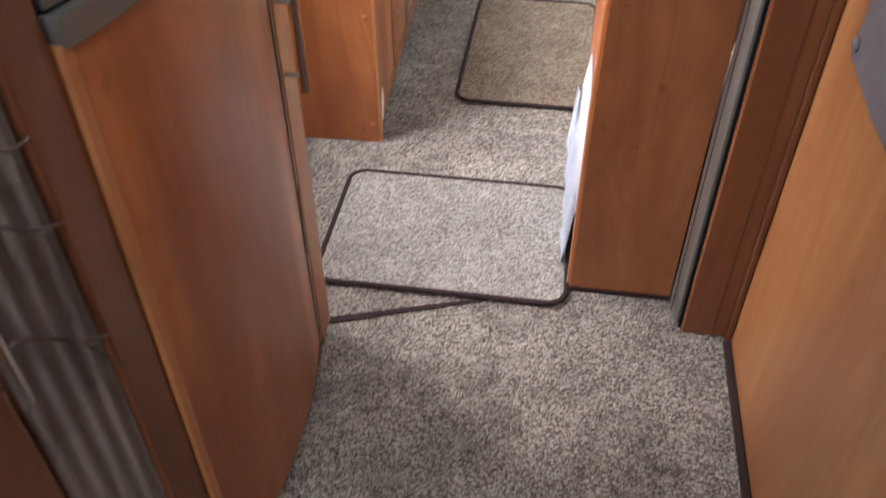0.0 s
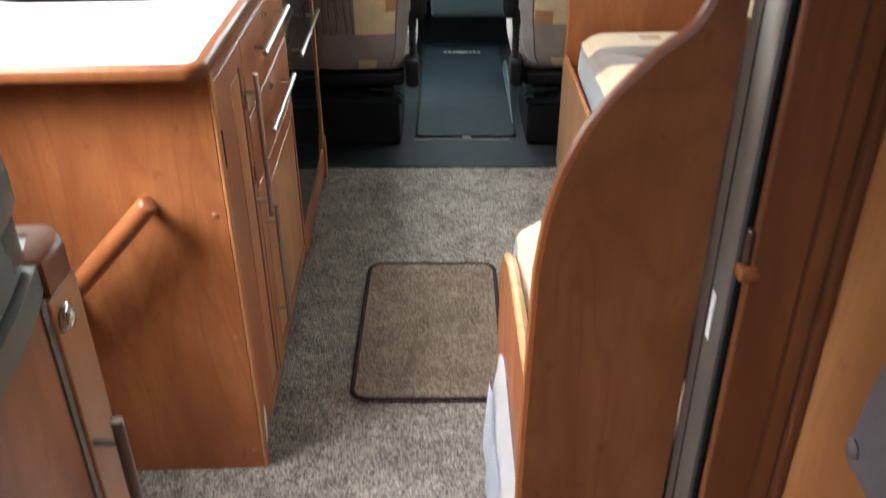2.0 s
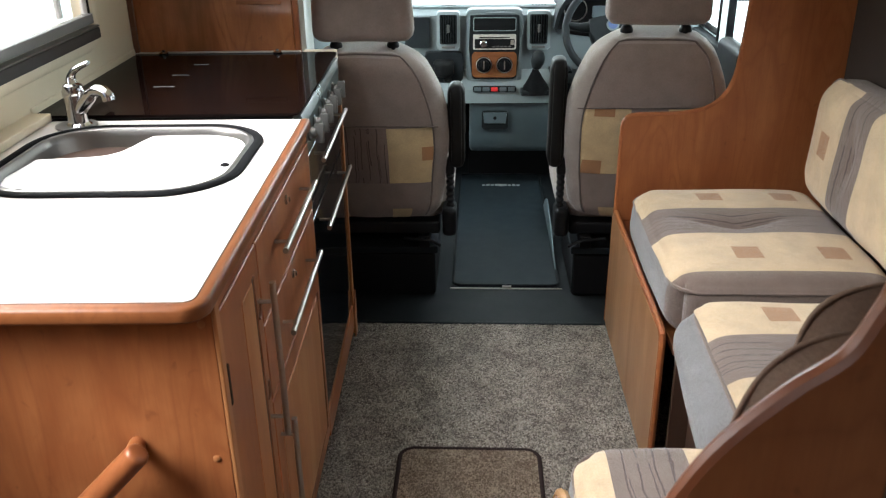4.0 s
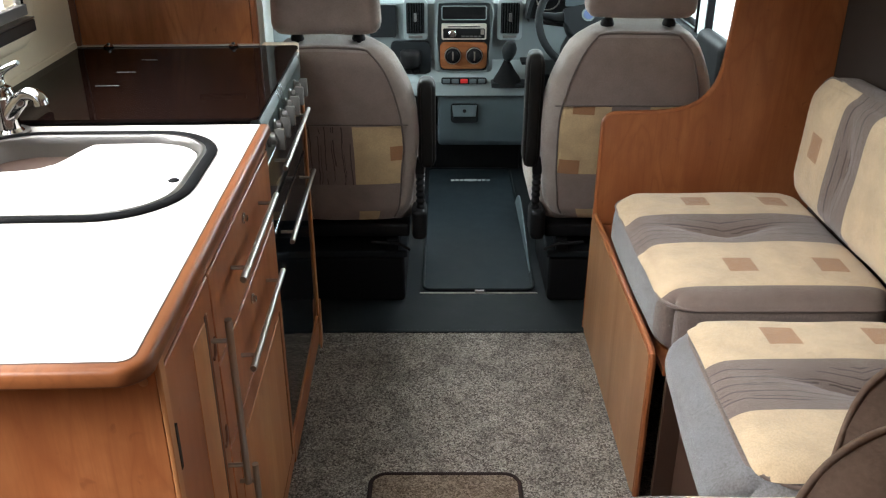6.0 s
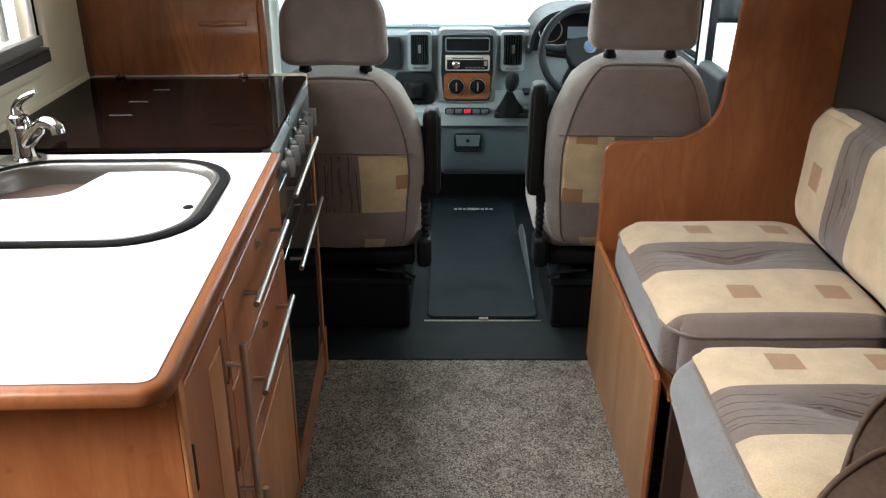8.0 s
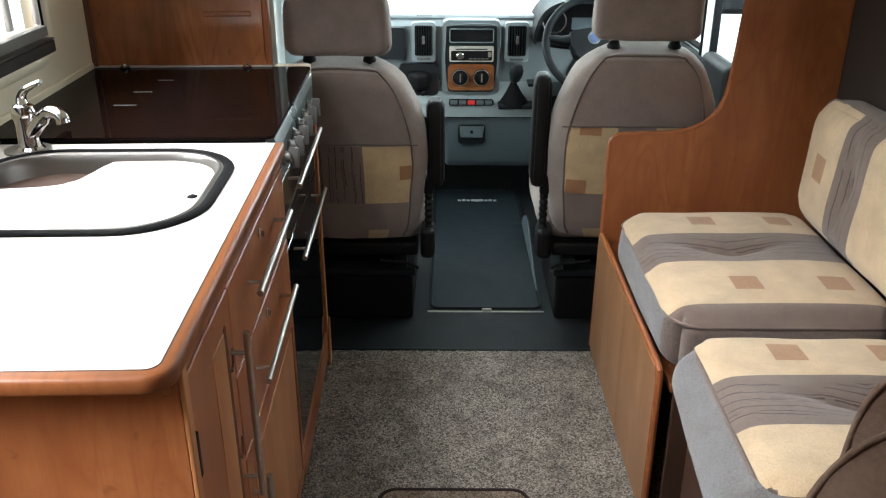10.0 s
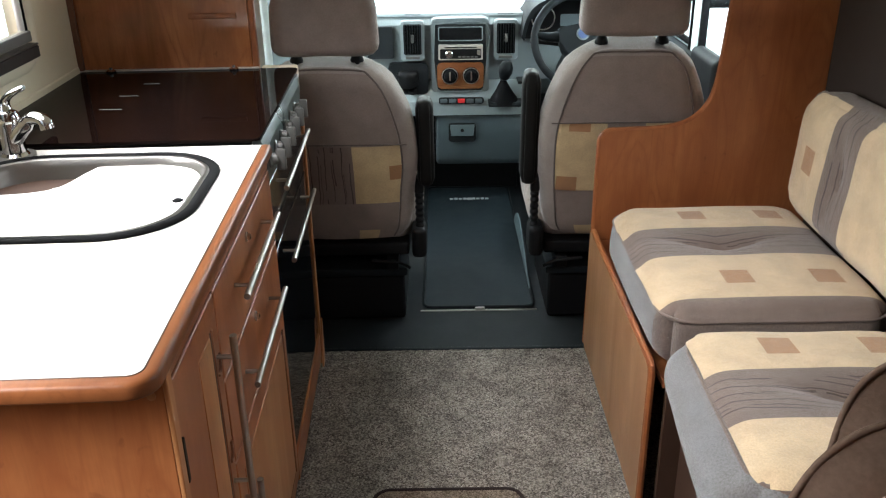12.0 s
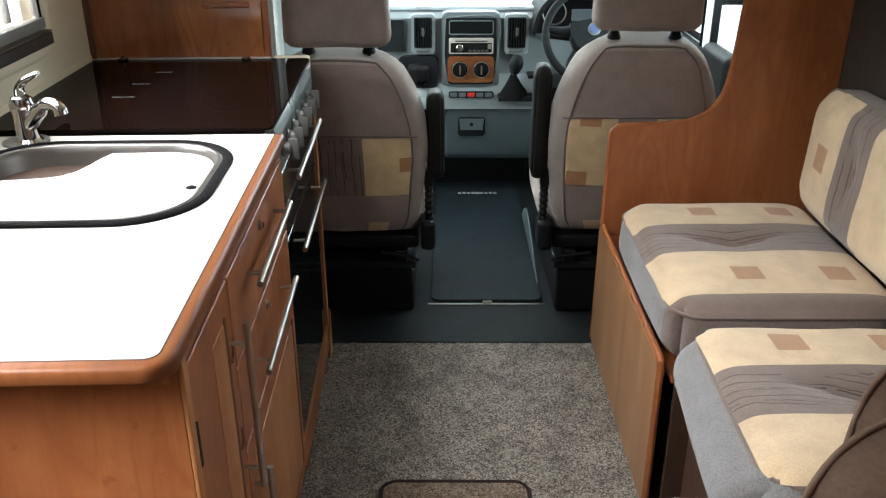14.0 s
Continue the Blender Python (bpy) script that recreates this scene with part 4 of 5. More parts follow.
part("rear_ledge", box(-0.122, -0.018, 1.562, 1.602, 0.90, 0.944, 0.006, 3), cream, hob, "cream ledge behind the lid")
part("rear_strip", box(-0.640, -0.125, 1.5485, 1.5605, 0.9435, 0.948, 0.001), alloy, hob, "slim metal strip")

oven = thing("oven", (-0.3, 1.15, 0.05), "built-in grill and oven with black glass doors", "oven", space=KITCHEN)
part("body", box(-0.62, -0.03, 0.842, 1.455, 0.06, 0.855, 0.002), black_plastic, oven)
g = part("grill_door", box(-0.028, -0.004, 0.854, 1.452, 0.672, 0.832, 0.004), oven_glass, oven, "black glass grill door")
bar_handle(oven, (0.862, 0.822), (1.325, 0.822), 0.032)
o = part("oven_door", box(-0.028, -0.004, 0.854, 1.452, 0.12, 0.665, 0.004), oven_glass, oven, "black glass oven door")
bar_handle(oven, (0.862, 0.646), (1.335, 0.646), 0.034)
part("trim_strip", box(-0.026, -0.002, 0.8455, 0.8525, 0.12, 0.83, 0.001), oven_green, oven)
part("lower_board", box(-0.03, 0.0, 0.846, 1.455, 0.03, 0.115, 0.003), wood_y, oven, "wooden board below the oven")
side = thing("kitchen_side_panel", (-0.34, 1.48, 0), "wooden end panel between oven and cab seat", "panel", space=KITCHEN)
part("board", box(-0.634, -0.006, 1.464, 1.482, 0.0, 0.86, 0.002), wood_v, side)
part("edge_lipping", box(-0.0058, 0.002, 1.463, 1.483, 0.0, 0.86, 0.003), wood_pale, side)
part("foot_block", slab([(1.44, 0.0), (1.482, 0.0), (1.482, 0.16), (1.47, 0.15)], 0, 0.0022, 0.008, 0.002), wood_pale, side)

back = thing("kitchen_partition", (-0.4, 1.49, 0.92), "glossy deep-brown wooden partition behind the hob", "partition", space=KITCHEN)
part("board", box(-0.645, -0.143, 1.563, 1.582, 0.92, 1.96, 0.003), wood_dusk, back)
part("edge_lipping", box(-0.1425, -0.125, 1.561, 1.584, 0.92, 1.96, 0.004), wood_v, back)
part("corner_strip", box(-0.645, -0.622, 1.548, 1.5628, 0.945, 1.96, 0.003), wood_deep, back)
part("inner_frame", box(-0.31, -0.175, 1.5565, 1.5628, 1.085, 1.10, 0.003), wood_dusk, back)
part("upstand", box(-0.645, -0.632, 0.842, 1.546, 0.932, 0.96, 0.004), cream, back)
shelf = solo("ledge", box(-0.645, -0.588, -0.06, 0.838, 0.9305, 0.95, 0.003), cream, "cream sealing ledge along the worktop", "ledge", space=KITCHEN)

# ---- dinette ----
div = thing("dinette_divider", (0.7, 3.6, 0), "wooden divider with a swept S-curved edge behind the driver", "divider")
crv = [(0.395, 0.0), (0.400, 0.40), (0.402, 0.700)] + [(0.437 - 0.035 * math.cos(radians(t)), 0.702 + 0.033 * math.sin(radians(t))) for t in range(15, 91, 15)]
crv += smooth_line([(0.50, 0.737), (0.585, 0.741), (0.655, 0.757), (0.705, 0.795), (0.735, 0.86), (0.748, 0.98), (0.760, 1.15), (0.80, 1.5), (0.88, 1.96)], 5)
part("board", slab(crv + [(1.06, 1.96), (1.06, 0.0)], 1, 3.588, 3.606, 0.003), wood_v, div)
rim = [(x, 3.597, z) for x, z in crv]
part("edge_lipping", tube(rim, 0.0095, k=8), wood_y, div, "rounded wooden lipping")

base = thing("seat_box", (0.7, 3.15, 0), "wooden seat box with a loose front board", "seat box")
fb = round_rect(2.768, 3.575, 0.006, 0.420, 0.022)
part("front_board", slab([(y, z) for y, z in fb], 0, 0.385, 0.403, 0.003), wood_cool_lit, base)
part("edge_lipping", tube([(0.394, 3.56, 0.421), (0.394, 2.791, 0.421), (0.394, 2.774, 0.414), (0.394, 2.767, 0.397), (0.394, 2.767, 0.01)], 0.0085, k=8), wood_y, base, "rounded lipping")
part("lid", box(0.42, 1.05, 2.76, 3.58, 0.365, 0.383, 0.002), wood_v, base)
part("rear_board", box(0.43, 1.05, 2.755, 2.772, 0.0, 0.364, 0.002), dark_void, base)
# boards coloured near-black for the shade below the cushion
base2 = thing("seat_box", (0.75, 2.45, 0), "wooden seat box under the middle cushion, shade put into its dark colour", "seat box")
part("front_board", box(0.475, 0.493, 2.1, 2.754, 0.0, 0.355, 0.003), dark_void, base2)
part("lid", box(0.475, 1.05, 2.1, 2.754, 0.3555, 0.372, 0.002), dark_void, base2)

BANDS = [(-0.4, TAUPE), (-0.283, TAN), (-0.062, TAUPE), (0.12, TAN), (0.40, TAN)]
seat_cloth = striped_cloth("striped_seat_cloth", 1, 0, BANDS, [(-0.185, -0.06, 0.034), (-0.185, 0.155, 0.034), (0.215, -0.06, 0.034), (0.215, 0.155, 0.034)], [(-0.062, 0.12)], 0.8, -0.03)
seat_cloth2 = striped_cloth("striped_seat_cloth_middle", 1, 0, [(-0.4, TAN), (-0.088, TAUPE), (0.077, TAN), (0.4, TAN)], [(0.165, -0.062, 0.034), (0.165, 0.150, 0.034)], [(-0.088, 0.077)], 0.8, 0.05)
rear_cloth = striped_cloth("striped_rear_seat_cloth", 0, 1, [(-0.5, TAN), (-0.262, TAUPE), (-0.13, TAN), (0.3, TAN)], [], [(-0.262, -0.13)], 0.8)


def seat_cushion(name, at, size, cloth, label, dents, band_front, space=I4, seed=0.0, flare=0.0, soft=(0.045, 0.026)):
    """A box cushion: patterned face panel over a plain velour border with piping."""
    ob = new(name)
    ob.matrix_world = Matrix.Translation(at) @ space
    BASES[ob] = (0, 0, 0)
    tagged(ob, label, "cushion", "dinette cushions")
    sx, sy, sz = size
    r, drop_ = soft
    into = r - math.sqrt(r * r - (r - drop_) ** 2) - 0.005
    under = max(0.02, into + 0.03)
    rim_ = cushion(sx, sy, sz, r, 0.016, 48, dents, seed=seed)
    def swell(v):
        if v.co.x < 0:
            v.co.x -= flare * (0.5 - v.co.y / sy) * min(1.0, -2 * v.co.x / sx) ** 2 * (0.3 + 0.7 * min(1.0, max(0.0, (sz / 2 - v.co.z) / 0.05)))

    for v in rim_.verts:
        if abs(v.co.x) < sx / 2 - under and abs(v.co.y) < sy / 2 - under and v.co.z > 0:
            v.co.z -= 0.012
        swell(v)
    part("border", rim_, cloth_gusset if band_front else cloth_taupe, ob, "plain velour border")
    face = cushion(sx, sy, sz, r, 0.016, 48, dents, seed=seed)
    cut_z = sz * 0.5 - drop_
    bmesh.ops.delete(face, geom=[v for v in face.verts if v.co.z < cut_z and (v.co.z < 0 or abs(v.co.x) > sx / 2 - 0.06 or abs(v.co.y) > sy / 2 - 0.06)], context="VERTS")
    face.normal_update()
    for v in face.verts:
        v.co += v.normal * 0.005
        if v.co.x < 0:
            v.co.x -= 0.3 * flare * (0.5 - v.co.y / sy) * min(1.0, -2 * v.co.x / sx) ** 2
    part("face", face, cloth, ob, "striped patterned face")
    z = sz / 2 - drop_ + 0.002
    hx, hy = sx / 2 - into, sy / 2 - into
    ring = [(x - (0.3 * flare * (0.5 - y / sy) * min(1.0, -2 * x / sx) ** 2 if x < 0 else 0), y, z) for x, y in round_rect(-hx, hx, -hy, hy, 0.075)]
    part("piping", tube(ring, 0.0045, True, 6), cloth_taupe, ob, "taupe piping")
    for dx, dy, dr, dep in dents:
        part("tuft", lathe([(0.010, -0.006), (0.011, 0.0), (0.008, 0.004), (0.002, 0.006)], (dx, dy, sz / 2 + 0.017 - 0.92 * dep), k=14), cloth_taupe, ob, "sewn tuft button")
    return ob


seat_cushion("seat_cushion", (0.685, 3.125, 0.463), (0.535, 0.665, 0.158), seat_cloth, "tan and taupe striped seat cushion on the seat box", [(-0.03, 0.03, 0.034, 0.044)], True)
seat_cushion("seat_cushion", (0.675, 2.470, 0.452), (0.525, 0.570, 0.158), seat_cloth2, "tan and taupe striped middle seat cushion", [(0.05, -0.01, 0.034, 0.044)], True, seed=3.0, flare=0.045, soft=(0.072, 0.013))
seat_cushion("seat_cushion", (0.4315, 1.885, 0.452), (0.635, 0.64, 0.140), rear_cloth, "striped cushion on the forward-facing seat", [], True, seed=5.0)
# backrest along the wall: local z faces the aisle
bc = striped_cloth("striped_backrest_cloth", 1, 0, [(-0.8, TAUPE), (-0.4, TAN), (0.06, TAUPE), (0.21, TAN), (0.8, TAN)], [(0.31, 0.0, 0.035), (-0.45, 0.0, 0.035)], [(0.06, 0.21)], 1.6)
seat_cushion("backrest_cushion", (0.995, 3.00, 0.720), (0.345, 0.90, 0.125), bc, "striped backrest cushion leaning on the wall", [(0.0, 0.135, 0.035, 0.02)], False, Matrix.Rotation(radians(-86), 4, "Y"), 7.0)

rear = thing("rear_seat_base", (0.4, 1.9, 0), "wooden forward-facing seat base with a rounded side board", "seat base")
arc = [(1.56, 0.0), (2.235, 0.0), (2.235, 0.30)] + [(2.235 - 0.30 * (1 - math.cos(radians(t))), 0.30 + 0.215 * math.sin(radians(t))) for t in range(10, 91, 10)] + [(1.56, 0.535)]
part("side_board", slab(arc, 0, 0.088, 0.106, 0.003), wood_v, rear)
part("edge_lipping", tube([(0.097, y, z) for y, z in arc[2:]], 0.0105, k=8), wood_beech, rear, "rounded pale lipping")
part("front_board", box(0.107, 0.74, 2.19, 2.208, 0.0, 0.345, 0.002), wood_v, rear)
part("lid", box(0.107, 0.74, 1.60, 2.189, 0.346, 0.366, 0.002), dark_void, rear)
part("bolt", lathe([(0.007, 0), (0.007, 0.003), (0.003, 0.006)], (0.0875, 1.69, 0.20), (-1, 0, 0), 12), chrome, rear)

pan = thing("dinette_end_panel", (0.19, 1.54, 0), "wooden end panel with a swept curved edge", "end panel")
ec = [(0.080, 0.0), (0.079, 0.44), (0.082, 0.64), (0.086, 0.80)] + smooth_line([(0.094, 0.868), (0.112, 0.938), (0.147, 1.008), (0.198, 1.067), (0.238, 1.102), (0.255, 1.136), (0.266, 1.175), (0.266, 1.24), (0.258, 1.35), (0.25, 1.6), (0.25, 1.96)], 5)
part("board", slab(ec + [(0.288, 1.96), (0.288, 0.0)], 1, 1.535, 1.553, 0.003), wood_mid, pan)
part("edge_lipping", tube([(x, 1.544, z) for x, z in ec], 0.0092, k=8), wood_v, pan, "rounded wooden lipping")
part("foot_trim", box(0.079, 0.286, 1.529, 1.5345, 0.0, 0.010, 0.002), binding, pan)

# brown loose cushions behind the end panel
def scatter(name, at, tilt_, spin, size, label, seed, square=3.6):
    ob = new(name)
    ob.matrix_world = Matrix.Translation(at) @ Matrix.Rotation(radians(tilt_), 4, "X") @ Matrix.Rotation(radians(spin), 4, "Z")
    BASES[ob] = (0, 0, 0)
    tagged(ob, label, "cushion", "brown loose cushions")
    bm = bmesh.new()
    bmesh.ops.create_cube(bm, size=2)
    bmesh.ops.subdivide_edges(bm, edges=bm.edges[:], cuts=26, use_grid_fill=True)

    def squircle(u, w, e=square):
        big = max(abs(u), abs(w))
        rr = (abs(u) ** e + abs(w) ** e) ** (1 / e)
        return (u * big / rr, w * big / rr) if rr > 1e-6 else (u, w)
    for v in bm.verts:
        q = v.co.copy()
        u, w = squircle(q.x, q.y)
        edge = min(1.0, max(abs(q.x), abs(q.y)))
        thick = (1 - edge ** 3) ** 0.5 * 0.86 + 0.14 * (1 - edge)
        v.co = Vector((u * size[0] / 2, w * size[1] / 2, q.z * size[2] / 2 * thick))
        v.co += 0.012 * noise.noise_vector(v.co * 5 + Vector((seed, 0, 0))) + 0.003 * noise.noise_vector(v.co * 23)
    part("cover", bm, brown_velour, ob)
    loop = [squircle(x, y) for x, y in [(-1 + 2 * i / 24, 1) for i in range(24)] + [(1, 1 - 2 * i / 24) for i in range(24)] + [(1 - 2 * i / 24, -1) for i in range(24)] + [(-1, -1 + 2 * i / 24) for i in range(24)]]
    part("piping", tube([tuple(Vector((x * size[0] / 2, y * size[1] / 2, 0)) + 0.012 * noise.noise_vector(Vector((x * size[0] / 2, y * size[1] / 2, 0)) * 5 + Vector((seed, 0, 0)))) for x, y in loop], 0.0036, True, 6), brown_velour, ob, "brown corded edge")
    return ob


scatter("loose_cushion", (0.430, 1.677, 0.770), 84, -8, (0.49, 0.51, 0.145), "large brown velour cushion leaning on the end panel", 1.0)
scatter("loose_cushion", (0.552, 1.825, 0.782), 95, 3, (0.48, 0.53, 0.12), "brown velour loose cushion with a turned corner", 2.0, 7.0)

folder = thing("document_pocket", (0.07, 1.85, 0.0), "white papers in a pale plastic pocket leaning on the seat", "document pocket")
pb = bmesh.new()
g2 = []
for j in range(9):
    row = []
    for i in range(25):
        y, q = 1.60 + 0.53 * i / 24, j / 8
        hh = 0.30 - 0.10 * max(0, (i - 16) / 8) ** 2
        row.append(pb.verts.new((0.058 + 0.026 * q + 0.003 * math.sin(i * 0.8) * (1 - q), y, 0.004 + hh * q)))
    g2.append(row)
for j in range(8):
    for i in range(24):
        pb.faces.new((g2[j][i], g2[j][i + 1], g2[j + 1][i + 1], g2[j + 1][i]))
bmesh.ops.solidify(pb, geom=pb.faces[:], thickness=0.004)
part("paper", pb, paper_white, folder)
lower_sheet = bmesh.new()
g3 = [[lower_sheet.verts.new((0.0525 + 0.014 * q / 4 + 0.002 * math.sin(i * 1.1 + q), 1.60 + 0.52 * i / 24, 0.004 + (0.15 + 0.012 * math.sin(i * 0.7)) * q / 4)) for i in range(25)] for q in range(5)]
for j in range(4):
    for i in range(24):
        lower_sheet.faces.new((g3[j][i], g3[j][i + 1], g3[j + 1][i + 1], g3[j + 1][i]))
bmesh.ops.solidify(lower_sheet, geom=lower_sheet.faces[:], thickness=0.002)
part("pocket", lower_sheet, paper_blue, folder, "pale blue crinkled plastic pocket")

# ---- cab ----
rm = thing("cab_mat", (0.05, 4.4, -0.01), "charcoal rubber cab mat with bound edge and small pale badge", "mat")
part("sheet", slab(round_rect(-0.152, 0.250, 3.868, 5.15, 0.03), 2, -0.011, -0.003, 0.002), cab_mat, rm)
part("binding", tube([(x, y, -0.004) for x, y in round_rect(-0.152, 0.250, 3.868, 5.15, 0.03)], 0.006, True, 6), dash_dark, rm, "grey bound edge")
part("turned_edge", slab(smooth_line([(3.98, -0.003), (4.10, 0.02), (4.3, 0.07), (4.5, 0.10), (4.62, 0.06), (4.7, -0.003)], 4), 0, 0.246, 0.251, 0.001), dash_lower, rm)
for i in range(9):
    x = -0.034 + i * 0.0215
    if i == 4:
        part("badge", lathe([(0.016, 0), (0.016, 0.0006)], (x, 4.985, -0.003), k=16), logo_pale, rm)
    else:
        part("badge", box(x - 0.008, x + 0.008, 4.975, 4.995 + 0.005 * (i % 2), -0.0032, -0.0024, 0), logo_pale, rm)
threshold = solo("threshold_strip", box(-0.50, 0.40, 3.556, 3.572, -0.012, 0.004, 0.003), dash_dark, "dark carpet edge strip before the cab", "strip", kind="structure")
stripm = solo("mat_fixing", box(-0.165, 0.262, 3.850, 3.858, -0.0125, -0.009, 0.001), nickel, "thin metal line across the cab floor", "strip")
clip = solo("mat_clip", box(0.035, 0.070, 3.852, 3.864, -0.012, -0.001, 0.002), nickel, "small metal mat clip", "clip")


def back_point(q, w_bot, w_mid, w_top, h, d, seed=0.0):
    """Where a point of the unit cube lies on a seat back about its base centre: x across, z up, y thickness (front is +y)."""
    t = (q.z + 1) / 2
    half = w_bot + (w_mid - w_bot) * min(1, t / 0.45) if t < 0.45 else w_mid + (w_top - w_mid) * ((t - 0.45) / 0.55) ** 2.2
    r = (q.x ** 4 + q.y ** 4) ** 0.25
    m = max(abs(q.x), abs(q.y), 1e-6)
    x, y = (q.x * m / r, q.y * m / r) if r else (0, 0)
    crown, zz = 1.0, t * h
    if t > 0.9:
        crown = 1 - 0.16 * ((t - 0.9) / 0.1) ** 2
    if t < 0.1:
        crown = 1 - 0.10 * ((0.1 - t) / 0.1) ** 2
    zz -= 0.045 * abs(q.x) ** 3 * max(0, t - 0.75) * 4 * h * 0.5
    p = Vector((x * half * crown, y * d / 2 * (1 - 0.25 * max(0, t - 0.6)) * (crown ** 2), zz))
    return p + 0.003 * noise.noise_vector(p * 9 + Vector((seed, 0, 0)))


def back_shape(w_bot, w_mid, w_top, h, d, n=22, seed=0.0, inner=None):
    """A seat back; with inner, only its rear panel between the side seams."""
    bm = bmesh.new()
    bmesh.ops.create_cube(bm, size=2)
    bmesh.ops.subdivide_edges(bm, edges=bm.edges[:], cuts=n, use_grid_fill=True)
    if inner:
        bmesh.ops.delete(bm, geom=[v for v in bm.verts if v.co.y > -0.99 or abs(v.co.x) > inner or v.co.z > 0.99], context="VERTS")
    for v in bm.verts:
        v.co = back_point(v.co.copy(), w_bot, w_mid, w_top, h, d, seed)
    return bm


def cab_seat(name, cx, mirror, label, drop=0.0):
    """A swivel cab seat seen from behind: back, head rest, raised inner arm, pedestal, patches of cloth."""
    ob = thing(name, (cx, 3.86, -0.012), label, "car seat", "cab seats")
    tilt = Matrix.Translation((cx, 3.86, 0.33 - drop * 0.3)) @ Matrix.Rotation(radians(13), 4, "X")
    bk = back_shape(0.235, 0.268, 0.165, 0.665 - drop, 0.16, seed=cx)
    bk.transform(tilt)
    b = part("backrest", bk, cloth_cab_side, ob, "paler taupe velour sides")
    rear_panel = back_shape(0.2358, 0.2688, 0.1658, 0.665 - drop, 0.1615, 40, cx, 0.94)
    rear_panel.transform(tilt)
    part("back_panel", rear_panel, cloth_cab, b, "taupe velour rear panel")
    for qx in (-0.93, 0.93):
        run = [tilt @ back_point(Vector((qx, -1, z)), 0.237, 0.270, 0.167, 0.665 - drop, 0.164, cx) for z in np.linspace(-0.97, 0.985, 34)]
        part("piping", tube([tuple(p) for p in run], 0.0032, k=6), cloth_seam, b, "piped seam")
    crest = [tilt @ back_point(Vector((x, -1, 0.985)), 0.237, 0.270, 0.167, 0.665 - drop, 0.164, cx) for x in np.linspace(-0.93, 0.93, 24)]
    part("piping", tube([tuple(p) for p in crest], 0.0032, k=6), cloth_seam, b, "piped seam")

    def patch(nm, x0, x1, z0, z1, m, lab, lift=0.0):
        """A sewn cloth panel that hugs the back's rear face, between the side seams."""
        h, k = 0.665 - drop, 14
        src = bmesh.new()
        rows_at = []
        for j in range(k + 1):
            t = (z0 + (z1 - z0) * j / k) / h
            half = 0.2365 + 0.033 * min(1, t / 0.45) if t < 0.45 else 0.2695 - 0.103 * ((t - 0.45) / 0.55) ** 2.2
            row = []
            for i in range(k + 1):
                u = (x0 + (x1 - x0) * i / k) / half
                u = max(-0.80, min(0.80, u))
                qx = u / (1 - u ** 4) ** 0.25
                row.append(src.verts.new(back_point(Vector((qx, -1, 2 * t - 1)), 0.2365, 0.2695, 0.1665, h, 0.1635 + lift, cx)))
            rows_at.append(row)
        for p, q in zip(rows_at, rows_at[1:]):
            for i in range(k):
                src.faces.new((p[i], p[i + 1], q[i + 1], q[i]))
        src.transform(tilt)
        part(nm, src, m, b, lab)
    s = -1 if mirror else 1
    if mirror:
        patch("cloth_panel", -0.30, -0.06, 0.185, 0.432, cloth_cab_tan, "tan cloth panel", 0.001)
        patch("cloth_panel", -0.205, -0.140, 0.185, 0.237, cloth_rust, "rust square", 0.004)
        patch("cloth_panel", -0.178, -0.112, 0.402, 0.432, cloth_rust, "rust square", 0.004)
        patch("cloth_panel", -0.06, 0.24, 0.185, 0.42, cloth_cab_streak, "streaked taupe cloth", 0.001)
        patch("cloth_panel", 0.06, 0.14, 0.385, 0.432, cloth_cab_tan, "tan cloth panel", 0.004)
    else:
        patch("cloth_panel", 0.06, 0.265, 0.155, 0.372, cloth_cab_tan, "tan cloth panel")
        patch("cloth_panel", 0.175, 0.265, 0.245, 0.298, cloth_rust, "rust square", 0.003)
        patch("cloth_panel", -0.2, 0.06, 0.155, 0.372, cloth_cab_streak, "streaked taupe cloth", 0.001)
    patch("cloth_panel", s * 0.10 - 0.035, s * 0.10 + 0.035, 0.0, 0.045, cloth_cab_tan, "tan cloth panel", 0.001)
    patch("cloth_panel", -s * 0.13 - 0.03, -s * 0.13 + 0.03, 0.0, 0.045, cloth_cab_tan, "tan cloth panel", 0.001)
    seam = [tuple(tilt @ Vector((x, -0.081, 0.378 if not mirror else 0.434))) for x in np.linspace(-0.235, 0.235, 12)]
    part("seam", tube(seam, 0.0022, k=6), cloth_seam, b, "sewn seam")
    # head rest
    hr = back_shape(0.162, 0.158, 0.074, 0.245, 0.115, n=18, seed=cx + 4)
    hr.transform(Matrix.Translation((cx, 3.700, 1.010 - 1.35 * drop)) @ Matrix.Rotation(radians(6), 4, "X"))
    hd = part("headrest", hr, cloth_cab, ob, "taupe velour head rest")
    for dx in (-0.092, 0.092):
        part("headrest_post", tube([(cx + dx, 3.708, 0.95 - drop), (cx + dx, 3.700, 1.06 - 1.35 * drop)], 0.007, k=10), black_plastic, hd)
        part("collar", lathe([(0.019, 0), (0.021, 0.006), (0.016, 0.02), (0.010, 0.024)], (cx + dx, 3.705, 0.975 - 1.25 * drop), k=14), black_plastic, hd)
    seat = cushion(0.52, 0.50, 0.16, 0.05, 0.02, 14, seed=cx)
    seat.transform(Matrix.Translation((cx, 4.08, 0.36)))
    part("seat", seat, cloth_cab, ob)
    # raised arm rest on the aisle side
    ax = cx + s * 0.292
    z0, z1 = (0.50, 0.80) if not mirror else (0.50, 0.885)
